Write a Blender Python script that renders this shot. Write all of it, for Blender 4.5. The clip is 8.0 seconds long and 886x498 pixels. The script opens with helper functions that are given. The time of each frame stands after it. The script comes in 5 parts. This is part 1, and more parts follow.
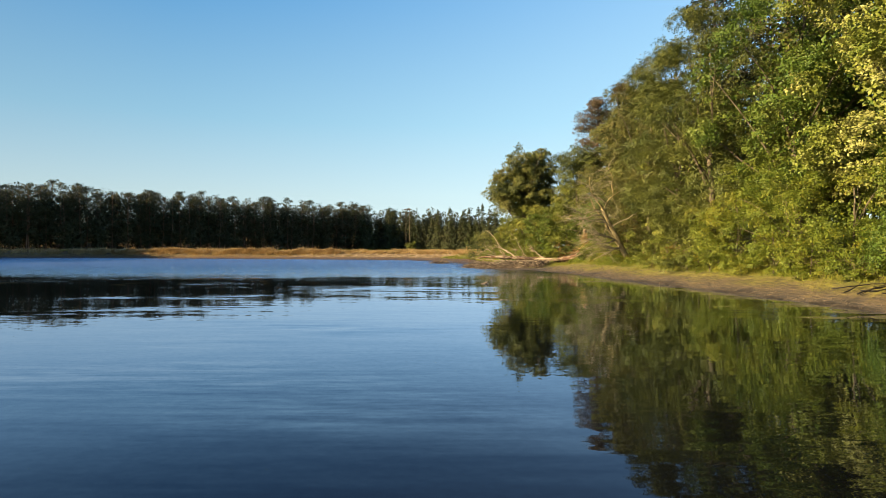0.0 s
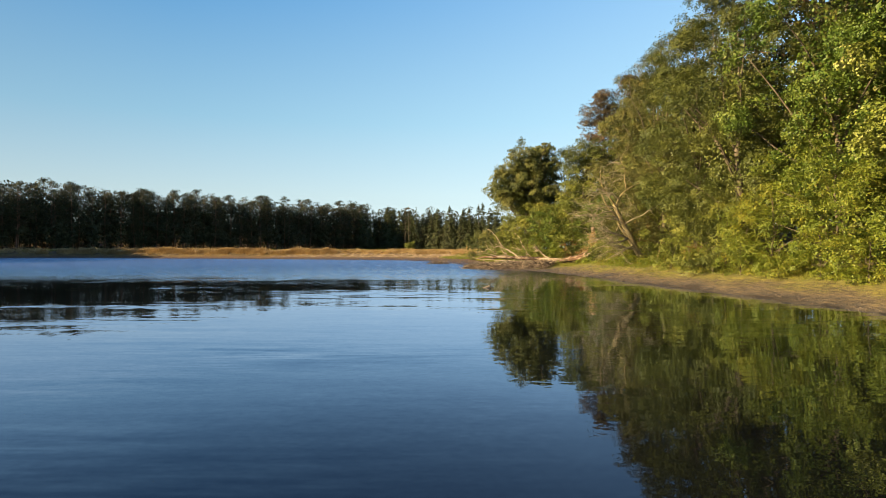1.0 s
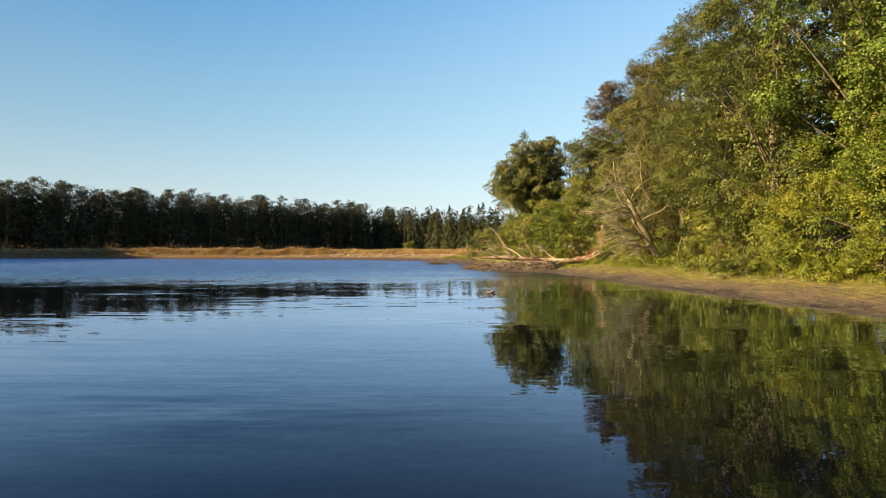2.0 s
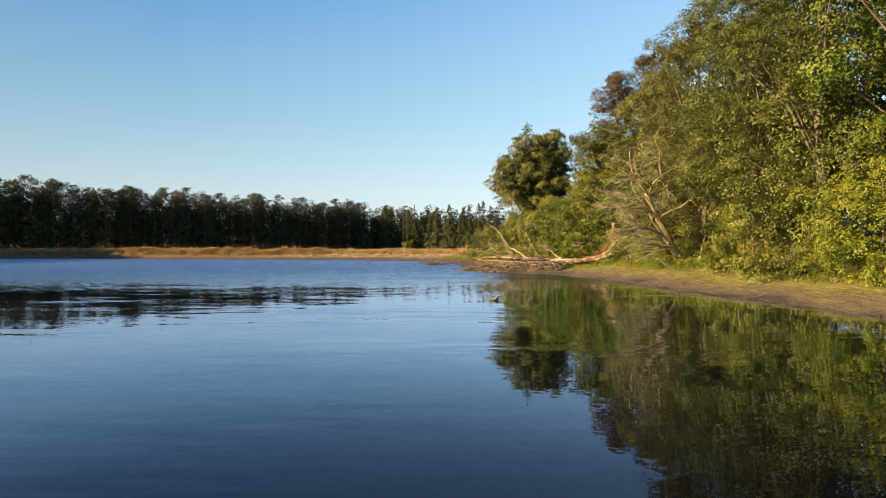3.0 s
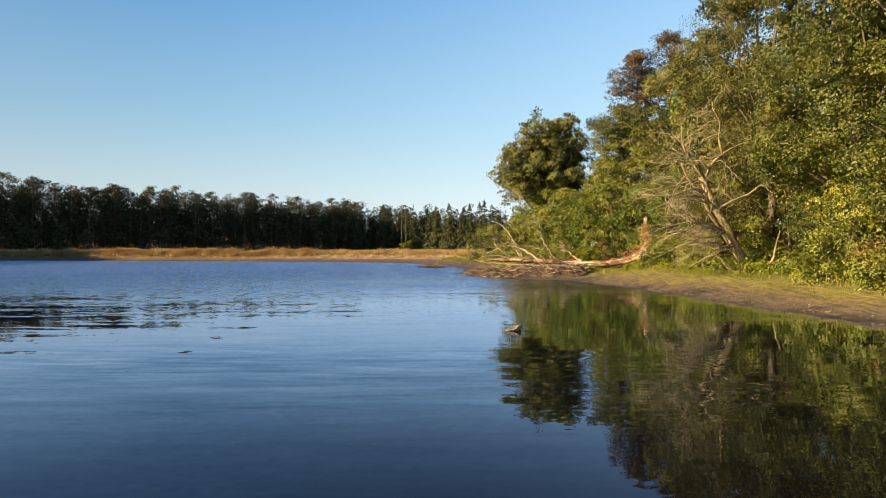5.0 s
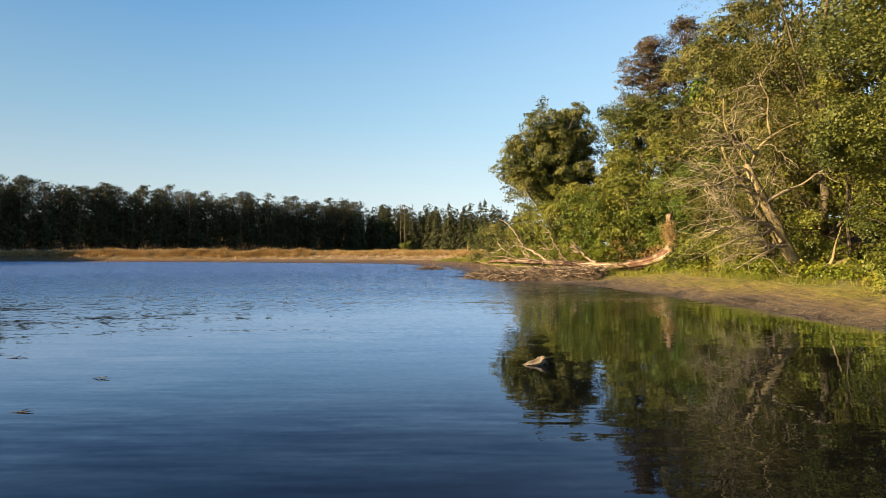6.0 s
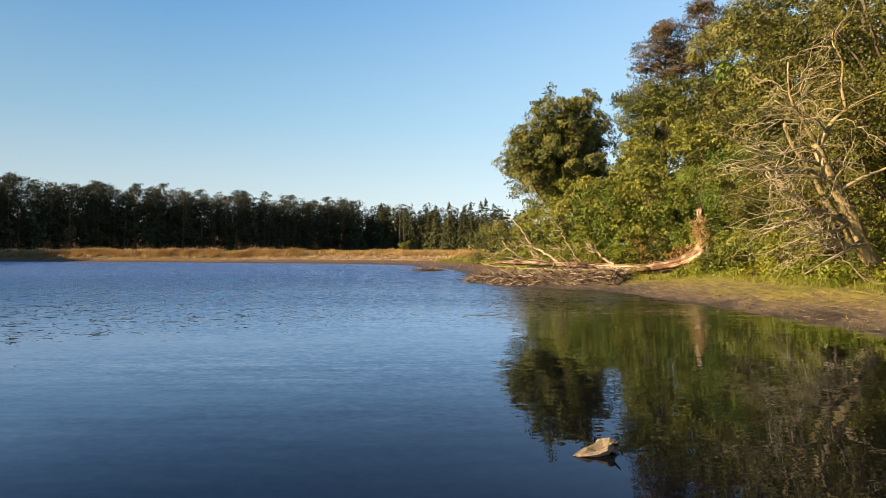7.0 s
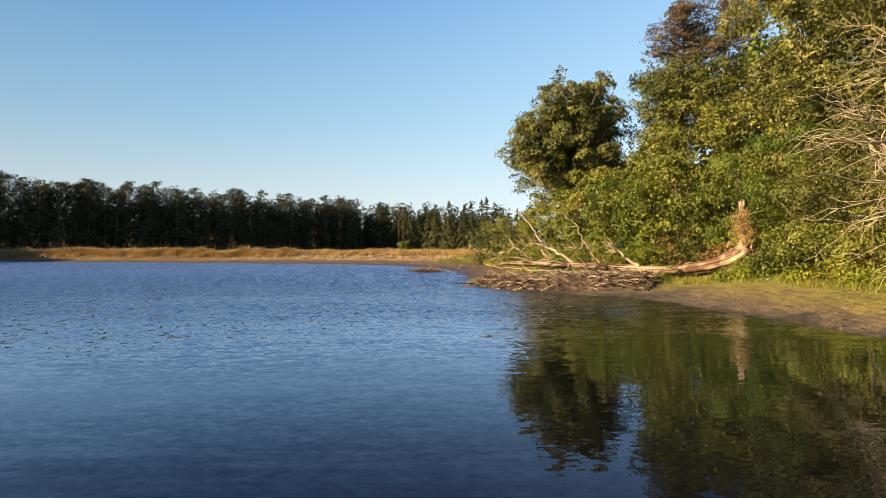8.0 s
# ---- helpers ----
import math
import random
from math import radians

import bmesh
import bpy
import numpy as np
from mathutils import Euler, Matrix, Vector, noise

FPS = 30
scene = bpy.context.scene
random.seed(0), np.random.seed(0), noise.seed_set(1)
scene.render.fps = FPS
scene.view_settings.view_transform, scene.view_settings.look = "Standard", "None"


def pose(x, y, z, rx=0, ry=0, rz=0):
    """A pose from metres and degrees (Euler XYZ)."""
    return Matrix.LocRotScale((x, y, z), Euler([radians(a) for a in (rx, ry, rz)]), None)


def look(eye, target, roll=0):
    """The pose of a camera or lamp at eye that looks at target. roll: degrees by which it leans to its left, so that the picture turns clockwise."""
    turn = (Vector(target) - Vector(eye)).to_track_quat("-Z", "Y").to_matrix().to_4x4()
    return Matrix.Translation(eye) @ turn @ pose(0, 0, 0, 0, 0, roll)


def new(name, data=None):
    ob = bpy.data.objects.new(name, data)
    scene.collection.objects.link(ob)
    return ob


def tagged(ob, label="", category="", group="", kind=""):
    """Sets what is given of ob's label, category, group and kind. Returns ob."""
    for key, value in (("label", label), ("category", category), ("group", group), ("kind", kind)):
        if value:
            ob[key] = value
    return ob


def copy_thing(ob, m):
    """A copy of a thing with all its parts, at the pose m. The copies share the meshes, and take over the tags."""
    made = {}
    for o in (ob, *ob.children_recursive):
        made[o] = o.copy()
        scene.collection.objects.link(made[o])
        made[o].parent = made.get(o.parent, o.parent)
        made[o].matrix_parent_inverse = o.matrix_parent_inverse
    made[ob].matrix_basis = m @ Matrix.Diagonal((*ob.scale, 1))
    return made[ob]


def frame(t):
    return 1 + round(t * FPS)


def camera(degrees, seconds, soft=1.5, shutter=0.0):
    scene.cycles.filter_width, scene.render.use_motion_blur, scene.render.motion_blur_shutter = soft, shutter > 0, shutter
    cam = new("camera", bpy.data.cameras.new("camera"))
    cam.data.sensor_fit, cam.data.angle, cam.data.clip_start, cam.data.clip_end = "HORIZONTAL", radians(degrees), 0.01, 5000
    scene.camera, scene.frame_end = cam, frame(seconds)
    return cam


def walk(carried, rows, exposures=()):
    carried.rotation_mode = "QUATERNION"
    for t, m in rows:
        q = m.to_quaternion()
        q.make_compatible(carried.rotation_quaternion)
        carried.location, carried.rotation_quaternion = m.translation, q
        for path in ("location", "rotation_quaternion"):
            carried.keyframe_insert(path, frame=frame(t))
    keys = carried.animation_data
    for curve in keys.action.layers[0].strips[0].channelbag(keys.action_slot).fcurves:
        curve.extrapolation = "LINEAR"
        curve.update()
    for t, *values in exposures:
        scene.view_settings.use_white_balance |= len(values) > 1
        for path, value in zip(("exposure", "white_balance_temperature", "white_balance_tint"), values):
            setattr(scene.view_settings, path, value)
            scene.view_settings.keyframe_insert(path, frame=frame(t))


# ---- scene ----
cam = camera(75.1, 8.0, soft=0.7)
METRES, EYE, TILT, LEAN, TURN = 30.0, 1.88, 0.0, 0.0, 0.0
ROWS = [
    (0.0, 0.0, 0.0, 0.0, -0.0, 0.0, 0.0),
    (0.5, 0.0027, 0.0581, -0.0001, 0.01, -0.02, 0.0),
    (1.0, 0.0054, 0.1168, -0.0003, 0.01, -0.03, 0.01),
    (1.5, 0.0072, 0.1745, -0.0006, 0.01, -0.03, 0.05),
    (3.0, 0.0154, 0.3532, -0.0006, 0.01, -0.09, 0.11),
    (3.5, 0.0176, 0.413, -0.0008, 0.01, -0.08, 0.12),
    (4.0, 0.019, 0.4741, -0.0011, 0.02, -0.05, 0.12),
    (4.5, 0.0207, 0.5367, -0.0007, 0.03, -0.04, 0.17),
    (6.0, 0.0259, 0.7294, -0.0016, 0.05, 0.04, 0.16),
    (6.5, 0.0281, 0.7964, -0.0019, 0.08, 0.05, 0.12),
    (7.0, 0.0296, 0.8637, -0.0019, 0.08, 0.04, 0.11),
    (7.5, 0.031, 0.9314, -0.0023, 0.08, 0.02, 0.11),
    (8.0, 0.0317, 0.9994, -0.003, 0.08, 0.01, 0.11),
]
walk(cam, [(t, pose(0, 0, EYE, TILT, LEAN, TURN) @ pose(METRES * x, METRES * y, METRES * z, 90 + pitch, roll, yaw)) for t, x, y, z, yaw, pitch, roll in ROWS],
     exposures=[(0.0, 1.72, 6600, 5), (1.5, 1.72, 6750, 8), (3.5, 1.72, 6900, 11), (6.5, 1.72, 6850, 12), (8.0, 1.72, 6900, 13)])

# ---- light: low evening sun from behind the left shoulder, clear sky ----
SUN_AZ, SUN_EL = radians(251.0), radians(19.0)
SUN_DIR = Vector((math.sin(SUN_AZ) * math.cos(SUN_EL), math.cos(SUN_AZ) * math.cos(SUN_EL), math.sin(SUN_EL)))
world = bpy.data.worlds.new("sky")
scene.world = world
world.use_nodes = True
sky = world.node_tree.nodes.new("ShaderNodeTexSky")
sky.sky_type = "NISHITA"
sky.sun_disc = False
sky.sun_elevation, sky.sun_rotation = SUN_EL, SUN_AZ
sky.air_density, sky.dust_density, sky.ozone_density = 1.0, 1.6, 2.0
sky.altitude = 900
world.node_tree.nodes["Background"].inputs["Strength"].default_value = 0.092
# thin evening haze: paler towards the horizon, deeper blue overhead
wn, wl = world.node_tree.nodes, world.node_tree.links
way_up, up_part, deep, gain, haze = (wn.new("ShaderNode" + k) for k in ("TexCoord", "SeparateXYZ", "ValToRGB", "VectorMath", "Mix"))
wl.new(way_up.outputs["Generated"], up_part.inputs[0])
wl.new(up_part.outputs["Z"], deep.inputs[0])
for spot, tint in ((0.09, (0.68, 0.87, 0.95)), (0.21, (0.38, 0.71, 0.95)), (0.39, (0.14, 0.46, 0.90)), (0.57, (0.05, 0.22, 0.72))):
    deep.color_ramp.elements.new(spot).color = (*tint, 1)
deep.color_ramp.elements[0].color = (0.76, 0.89, 0.96, 1)
deep.color_ramp.elements[-1].color = (0.04, 0.17, 0.52, 1)
gain.operation = "SCALE"
# the clear sky is dimmest at right angles to the sun and brightens again opposite it
across, lift = wn.new("ShaderNodeVectorMath"), wn.new("ShaderNodeMapRange")
across.operation = "DOT_PRODUCT"
across.inputs[1].default_value = (-math.sin(SUN_AZ), -math.cos(SUN_AZ), 0)
wl.new(way_up.outputs["Generated"], across.inputs[0])
for i, v in enumerate((-0.4, 1.0, 2.05, 4.2)):
    lift.inputs[i + 1].default_value = v
wl.new(across.outputs["Value"], lift.inputs[0])
wl.new(lift.outputs[0], gain.inputs[3])
pale, much = wn.new("ShaderNodeMix"), wn.new("ShaderNodeMapRange")
for i, v in enumerate((-0.1, 1.0, 0.0, 0.46)):
    much.inputs[i + 1].default_value = v
wl.new(across.outputs["Value"], much.inputs[0])
pale.data_type = "RGBA"
pale.inputs[7].default_value = (0.66, 0.84, 0.92, 1)
wl.new(much.outputs[0], pale.inputs[0])
wl.new(deep.outputs[0], pale.inputs[6])
wl.new(pale.outputs[2], gain.inputs[0])
haze.data_type = "RGBA"
haze.inputs[0].default_value = 0.85
wl.new(sky.outputs[0], haze.inputs[6])
wl.new(gain.outputs[0], haze.inputs[7])
wl.new(haze.outputs[2], wn["Background"].inputs[0])
sun = new("sun", bpy.data.lights.new("sun", "SUN"))
sun.data.energy, sun.data.angle, sun.data.color = 5.0, radians(0.5), (1.0, 0.77, 0.45)
sun.matrix_world = look(SUN_DIR * 50, (0, 0, 0))


# ---- materials ----
def mat_new(name):
    m = bpy.data.materials.new(name)
    m.use_nodes = True
    return m, m.node_tree.nodes, m.node_tree.links, m.node_tree.nodes["Principled BSDF"]


def ramp(nodes, stops):
    r = nodes.new("ShaderNodeValToRGB")
    while len(r.color_ramp.elements) < len(stops):
        r.color_ramp.elements.new(0.5)
    for e, (p, c) in zip(r.color_ramp.elements, stops):
        e.position, e.color = p, (*c, 1)
    return r


def leaf_mat(name, stops, gloss=0.5, through_light=0.15):
    """Leaves: a colour for each leaf, shifted a little from tree to tree, that let some light through."""
    m, n, l, p = mat_new(name)
    geo, info = n.new("ShaderNodeNewGeometry"), n.new("ShaderNodeObjectInfo")
    add = n.new("ShaderNodeMath")
    add.operation = "MULTIPLY_ADD"
    l.new(info.outputs["Random"], add.inputs[0])
    add.inputs[1].default_value = 0.12
    co, big = n.new("ShaderNodeTexCoord"), n.new("ShaderNodeTexNoise")
    big.inputs["Scale"].default_value, big.inputs["Detail"].default_value = 0.55, 3
    l.new(co.outputs["Object"], big.inputs["Vector"])
    mixv = n.new("ShaderNodeMath")
    mixv.operation = "MULTIPLY_ADD"
    l.new(geo.outputs["Random Per Island"], mixv.inputs[0])
    mixv.inputs[1].default_value = 0.30
    sub = n.new("ShaderNodeMath")
    sub.operation = "MULTIPLY_ADD"
    l.new(big.outputs["Fac"], sub.inputs[0])
    sub.inputs[1].default_value, sub.inputs[2].default_value = 1.25, -0.30
    l.new(sub.outputs[0], mixv.inputs[2])
    l.new(mixv.outputs[0], add.inputs[2])
    r = ramp(n, stops)
    l.new(add.outputs[0], r.inputs[0])
    l.new(r.outputs[0], p.inputs["Base Color"])
    p.inputs["Roughness"].default_value = gloss
    p.inputs["Specular IOR Level"].default_value = 0.25
    tr, mx = n.new("ShaderNodeBsdfTranslucent"), n.new("ShaderNodeMixShader")
    l.new(r.outputs[0], tr.inputs[0])
    mx.inputs[0].default_value = through_light
    l.new(p.outputs[0], mx.inputs[1])
    l.new(tr.outputs[0], mx.inputs[2])
    l.new(mx.outputs[0], n["Material Output"].inputs[0])
    return m


def rough_mat(name, stops, scale=4.0, rough=0.85, bump=0.4, fine=30.0, stretch=(1, 1, 1), coords="Object"):
    """A rough natural surface: colour patches at two scales and a fine relief."""
    m, n, l, p = mat_new(name)
    co, mp = n.new("ShaderNodeTexCoord"), n.new("ShaderNodeMapping")
    mp.inputs["Scale"].default_value = stretch
    l.new(co.outputs[coords], mp.inputs[0])
    a, b = n.new("ShaderNodeTexNoise"), n.new("ShaderNodeTexNoise")
    a.inputs["Scale"].default_value, a.inputs["Detail"].default_value = scale, 6
    b.inputs["Scale"].default_value, b.inputs["Detail"].default_value = fine, 8
    for t in (a, b):
        l.new(mp.outputs[0], t.inputs["Vector"])
    mid = n.new("ShaderNodeMath")
    mid.operation = "MULTIPLY_ADD"
    l.new(b.outputs["Fac"], mid.inputs[0])
    mid.inputs[1].default_value = 0.5
    half = n.new("ShaderNodeMath")
    half.operation = "MULTIPLY_ADD"
    l.new(a.outputs["Fac"], half.inputs[0])
    half.inputs[1].default_value, half.inputs[2].default_value = 1.0, -0.25
    l.new(half.outputs[0], mid.inputs[2])
    r = ramp(n, stops)
    l.new(mid.outputs[0], r.inputs[0])
    l.new(r.outputs[0], p.inputs["Base Color"])
    p.inputs["Roughness"].default_value = rough
    p.inputs["Specular IOR Level"].default_value = 0.25
    bp = n.new("ShaderNodeBump")
    bp.inputs["Strength"].default_value, bp.inputs["Distance"].default_value = bump, 0.03
    l.new(b.outputs["Fac"], bp.inputs["Height"])
    l.new(bp.outputs[0], p.inputs["Normal"])
    return m


M_ALDER = leaf_mat("alder_leaf", [(0.1, (0.027, 0.038, 0.009)), (0.5, (0.072, 0.085, 0.016)), (0.9, (0.145, 0.148, 0.029))])
M_HAZEL = leaf_mat("hazel_leaf", [(0.1, (0.026, 0.054, 0.007)), (0.5, (0.068, 0.108, 0.013)), (0.9, (0.170, 0.185, 0.030))])
M_THORN = leaf_mat("thorn_leaf", [(0.1, (0.048, 0.066, 0.010)), (0.5, (0.132, 0.146, 0.021)), (0.9, (0.262, 0.236, 0.042))])
M_SHRUB = leaf_mat("shrub_leaf", [(0.1, (0.045, 0.072, 0.009)), (0.5, (0.117, 0.142, 0.014)), (0.9, (0.243, 0.207, 0.024))])
M_SYCAMORE = leaf_mat("sycamore_leaf", [(0.1, (0.062, 0.090, 0.010)), (0.5, (0.178, 0.196, 0.030)), (0.9, (0.400, 0.375, 0.140))])
M_OAK = leaf_mat("oak_leaf", [(0.1, (0.042, 0.055, 0.013)), (0.5, (0.108, 0.116, 0.026)), (0.9, (0.205, 0.180, 0.048))])
M_WILLOW = leaf_mat("willow_leaf", [(0.1, (0.031, 0.039, 0.009)), (0.5, (0.075, 0.080, 0.016)), (0.9, (0.168, 0.134, 0.039))])
M_PINE = leaf_mat("pine_needles", [(0.1, (0.013, 0.019, 0.008)), (0.5, (0.034, 0.039, 0.014)), (0.9, (0.092, 0.078, 0.030))], gloss=0.6, through_light=0.1)
M_SPRUCE = leaf_mat("spruce_needles", [(0.1, (0.016, 0.026, 0.011)), (0.5, (0.043, 0.053, 0.016)), (0.9, (0.097, 0.095, 0.030))], gloss=0.6, through_light=0.1)
M_PINE_RUST = leaf_mat("rusty_pine_needles", [(0.1, (0.030, 0.028, 0.014)), (0.5, (0.078, 0.058, 0.028)), (0.9, (0.175, 0.108, 0.055))], gloss=0.6, through_light=0.1)
M_BRACKEN = leaf_mat("bracken", [(0.1, (0.075, 0.045, 0.014)), (0.5, (0.165, 0.098, 0.028)), (0.9, (0.26, 0.185, 0.06))], gloss=0.6)
M_GRASS_GOLD = leaf_mat("dry_grass", [(0.1, (0.200, 0.130, 0.048)), (0.5, (0.380, 0.255, 0.105)), (0.9, (0.560, 0.410, 0.200))], gloss=0.6)
M_GRASS_GREEN = leaf_mat("green_grass", [(0.1, (0.068, 0.093, 0.010)), (0.5, (0.145, 0.162, 0.017)), (0.9, (0.281, 0.238, 0.060))], gloss=0.55)
M_BARK = rough_mat("bark", [(0.2, (0.04, 0.03, 0.02)), (0.5, (0.09, 0.07, 0.048)), (0.8, (0.18, 0.145, 0.10))], 3, 0.9, 0.8, 14, (1, 1, 0.25))
M_PINE_BARK = rough_mat("pine_bark", [(0.2, (0.045, 0.028, 0.018)), (0.5, (0.12, 0.07, 0.042)), (0.8, (0.24, 0.145, 0.085))], 3, 0.9, 0.8, 12, (1, 1, 0.3))


def deadwood_mat():
    """Weathered barkless wood: pale fibres, red-brown torn patches and dark drying cracks along the grain."""
    m, n, l, p = mat_new("dead_wood")
    at = n.new("ShaderNodeAttribute")
    at.attribute_name = "grain"
    co = n.new("ShaderNodeTexCoord")

    def tex(src, sc, scale, detail):
        mp, t = n.new("ShaderNodeMapping"), n.new("ShaderNodeTexNoise")
        mp.inputs["Scale"].default_value = sc
        t.inputs["Scale"].default_value, t.inputs["Detail"].default_value = scale, detail
        l.new(src, mp.inputs[0])
        l.new(mp.outputs[0], t.inputs["Vector"])
        return t.outputs["Fac"]
    fibre = tex(at.outputs["Vector"], (1, 1, 0.16), 5.0, 7)
    crack = tex(at.outputs["Vector"], (1, 1, 0.09), 3.2, 3)
    patch = tex(co.outputs["Object"], (1, 1, 1), 1.6, 6)
    base = ramp(n, [(0.30, (0.09, 0.06, 0.038)), (0.46, (0.23, 0.165, 0.11)), (0.58, (0.40, 0.32, 0.235)), (0.72, (0.19, 0.125, 0.08))])
    l.new(fibre, base.inputs[0])
    red = ramp(n, [(0.40, (0.36, 0.22, 0.14)), (0.50, (0.85, 0.78, 0.72)), (0.66, (1.12, 1.1, 1.08))])
    l.new(patch, red.inputs[0])
    dark = ramp(n, [(0.40, (0.14, 0.10, 0.08)), (0.47, (1, 1, 1))])
    l.new(crack, dark.inputs[0])
    last = base.outputs[0]
    for other in (red, dark):
        mx = n.new("ShaderNodeMix")
        mx.data_type, mx.blend_type = "RGBA", "MULTIPLY"
        mx.inputs[0].default_value = 1.0
        l.new(last, mx.inputs[6])
        l.new(other.outputs[0], mx.inputs[7])
        last = mx.outputs[2]
    l.new(last, p.inputs["Base Color"])
    p.inputs["Roughness"].default_value = 0.82
    bp = n.new("ShaderNodeBump")
    bp.inputs["Strength"].default_value, bp.inputs["Distance"].default_value = 0.9, 0.03
    q = n.new("ShaderNodeMath")
    l.new(fibre, q.inputs[0])
    l.new(dark.outputs[0], q.inputs[1])
    l.new(q.outputs[0], bp.inputs["Height"])
    l.new(bp.outputs[0], p.inputs["Normal"])
    return m


M_DEADWOOD = deadwood_mat()
M_LIMB = rough_mat("bleached_limb", [(0.25, (0.13, 0.092, 0.060)), (0.5, (0.28, 0.215, 0.15)), (0.75, (0.44, 0.36, 0.27))], 2.5, 0.8, 0.5, 22)
M_DRIFT = rough_mat("drift_wood", [(0.25, (0.041, 0.031, 0.020)), (0.45, (0.136, 0.105, 0.071)), (0.7, (0.258, 0.211, 0.156))], 7.0, 0.8, 1.0, 40, (0.14, 1, 1))
M_TWIG = rough_mat("bare_twig", [(0.2, (0.12, 0.093, 0.062)), (0.5, (0.24, 0.20, 0.137)), (0.8, (0.40, 0.34, 0.25))], 2.0, 0.85, 0.3, 20)
M_STICK = rough_mat("old_sticks", [(0.3, (0.026, 0.019, 0.014)), (0.5, (0.095, 0.068, 0.047)), (0.7, (0.30, 0.23, 0.165))], 2.6, 0.85, 0.3, 20)
M_PEBBLE = rough_mat("muddy_pebble", [(0.2, (0.05, 0.037, 0.027)), (0.5, (0.11, 0.08, 0.056)), (0.8, (0.24, 0.18, 0.13))], 2.0, 0.8, 0.4, 25)
# waterlogged bark; also the near-black colour where shade is painted
M_WET_SHADE = rough_mat("wet_shade_bark", [(0.2, (0.005, 0.004, 0.004)), (0.5, (0.012, 0.010, 0.009)), (0.8, (0.03, 0.024, 0.02))], 3.0, 0.5, 0.4, 25)
M_STONE = rough_mat("pale_stone", [(0.2, (0.08, 0.055, 0.036)), (0.5, (0.19, 0.135, 0.085)), (0.8, (0.36, 0.275, 0.185))], 1.2, 0.85, 0.4, 25)


def ground_mat():
    """Wet brown mud at the water, drier mud, then thin mossy grass higher up the bank."""
    m, n, l, p = mat_new("bank_ground")
    co = n.new("ShaderNodeTexCoord")
    sep = n.new("ShaderNodeSeparateXYZ")
    l.new(co.outputs["Object"], sep.inputs[0])
    a, b, c = (n.new("ShaderNodeTexNoise") for _ in range(3))
    for t, s, d in ((a, 0.6, 5), (b, 5.0, 8), (c, 38.0, 6)):
        t.inputs["Scale"].default_value, t.inputs["Detail"].default_value = s, d
        l.new(co.outputs["Object"], t.inputs["Vector"])

    def fma(x, k, o):
        q = n.new("ShaderNodeMath")
        q.operation = "MULTIPLY_ADD"
        l.new(x, q.inputs[0])
        q.inputs[1].default_value = k
        if isinstance(o, float):
            q.inputs[2].default_value = o
        else:
            l.new(o, q.inputs[2])
        return q.outputs[0]
    # wash lines left along the shore by the falling water
    mp, wash = n.new("ShaderNodeMapping"), n.new("ShaderNodeTexNoise")
    mp.inputs["Scale"].default_value, mp.inputs["Rotation"].default_value = (1.0, 0.13, 1.0), (0, 0, radians(-9))
    wash.inputs["Scale"].default_value, wash.inputs["Detail"].default_value = 7.0, 7
    l.new(co.outputs["Object"], mp.inputs[0])
    l.new(mp.outputs[0], wash.inputs["Vector"])
    h = fma(a.outputs["Fac"], 0.75, fma(b.outputs["Fac"], 0.40, fma(sep.outputs["Z"], 1.0, -0.575)))
    lay = ramp(n, [(0.0, (0.030, 0.021, 0.015)), (0.10, (0.076, 0.057, 0.037)), (0.24, (0.112, 0.079, 0.041)), (0.36, (0.118, 0.089, 0.031)), (0.50, (0.172, 0.142, 0.028)), (0.72, (0.115, 0.115, 0.020)), (0.95, (0.12, 0.095, 0.036))])
    l.new(h, lay.inputs[0])
    sp = ramp(n, [(0.36, (0.26, 0.24, 0.22)), (0.50, (1, 1, 1)), (0.64, (1.9, 1.8, 1.6))])
    l.new(fma(c.outputs["Fac"], 0.45, fma(b.outputs["Fac"], 0.25, fma(wash.outputs["Fac"], 0.45, -0.075))), sp.inputs[0])
    mx = n.new("ShaderNodeMix")
    mx.data_type, mx.blend_type = "RGBA", "MULTIPLY"
    mx.inputs[0].default_value = 0.9
    l.new(lay.outputs[0], mx.inputs[6])
    l.new(sp.outputs[0], mx.inputs[7])
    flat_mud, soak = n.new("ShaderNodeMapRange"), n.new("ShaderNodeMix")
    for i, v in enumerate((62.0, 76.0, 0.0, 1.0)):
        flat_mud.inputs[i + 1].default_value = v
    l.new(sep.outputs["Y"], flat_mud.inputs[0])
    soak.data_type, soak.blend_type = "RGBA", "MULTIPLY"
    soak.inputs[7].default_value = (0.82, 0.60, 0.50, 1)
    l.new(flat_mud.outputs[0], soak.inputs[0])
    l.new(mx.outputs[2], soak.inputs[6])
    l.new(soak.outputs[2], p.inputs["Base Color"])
    rr = ramp(n, [(0.0, (0.5,) * 3), (0.12, (0.92,) * 3)])
    l.new(h, rr.inputs[0])
    l.new(rr.outputs[0], p.inputs["Roughness"])
    bp = n.new("ShaderNodeBump")
    bp.inputs["Strength"].default_value, bp.inputs["Distance"].default_value = 1.0, 0.12
    l.new(fma(c.outputs["Fac"], 0.5, fma(wash.outputs["Fac"], 0.7, b.outputs["Fac"])), bp.inputs["Height"])
    l.new(bp.outputs[0], p.inputs["Normal"])
    return m


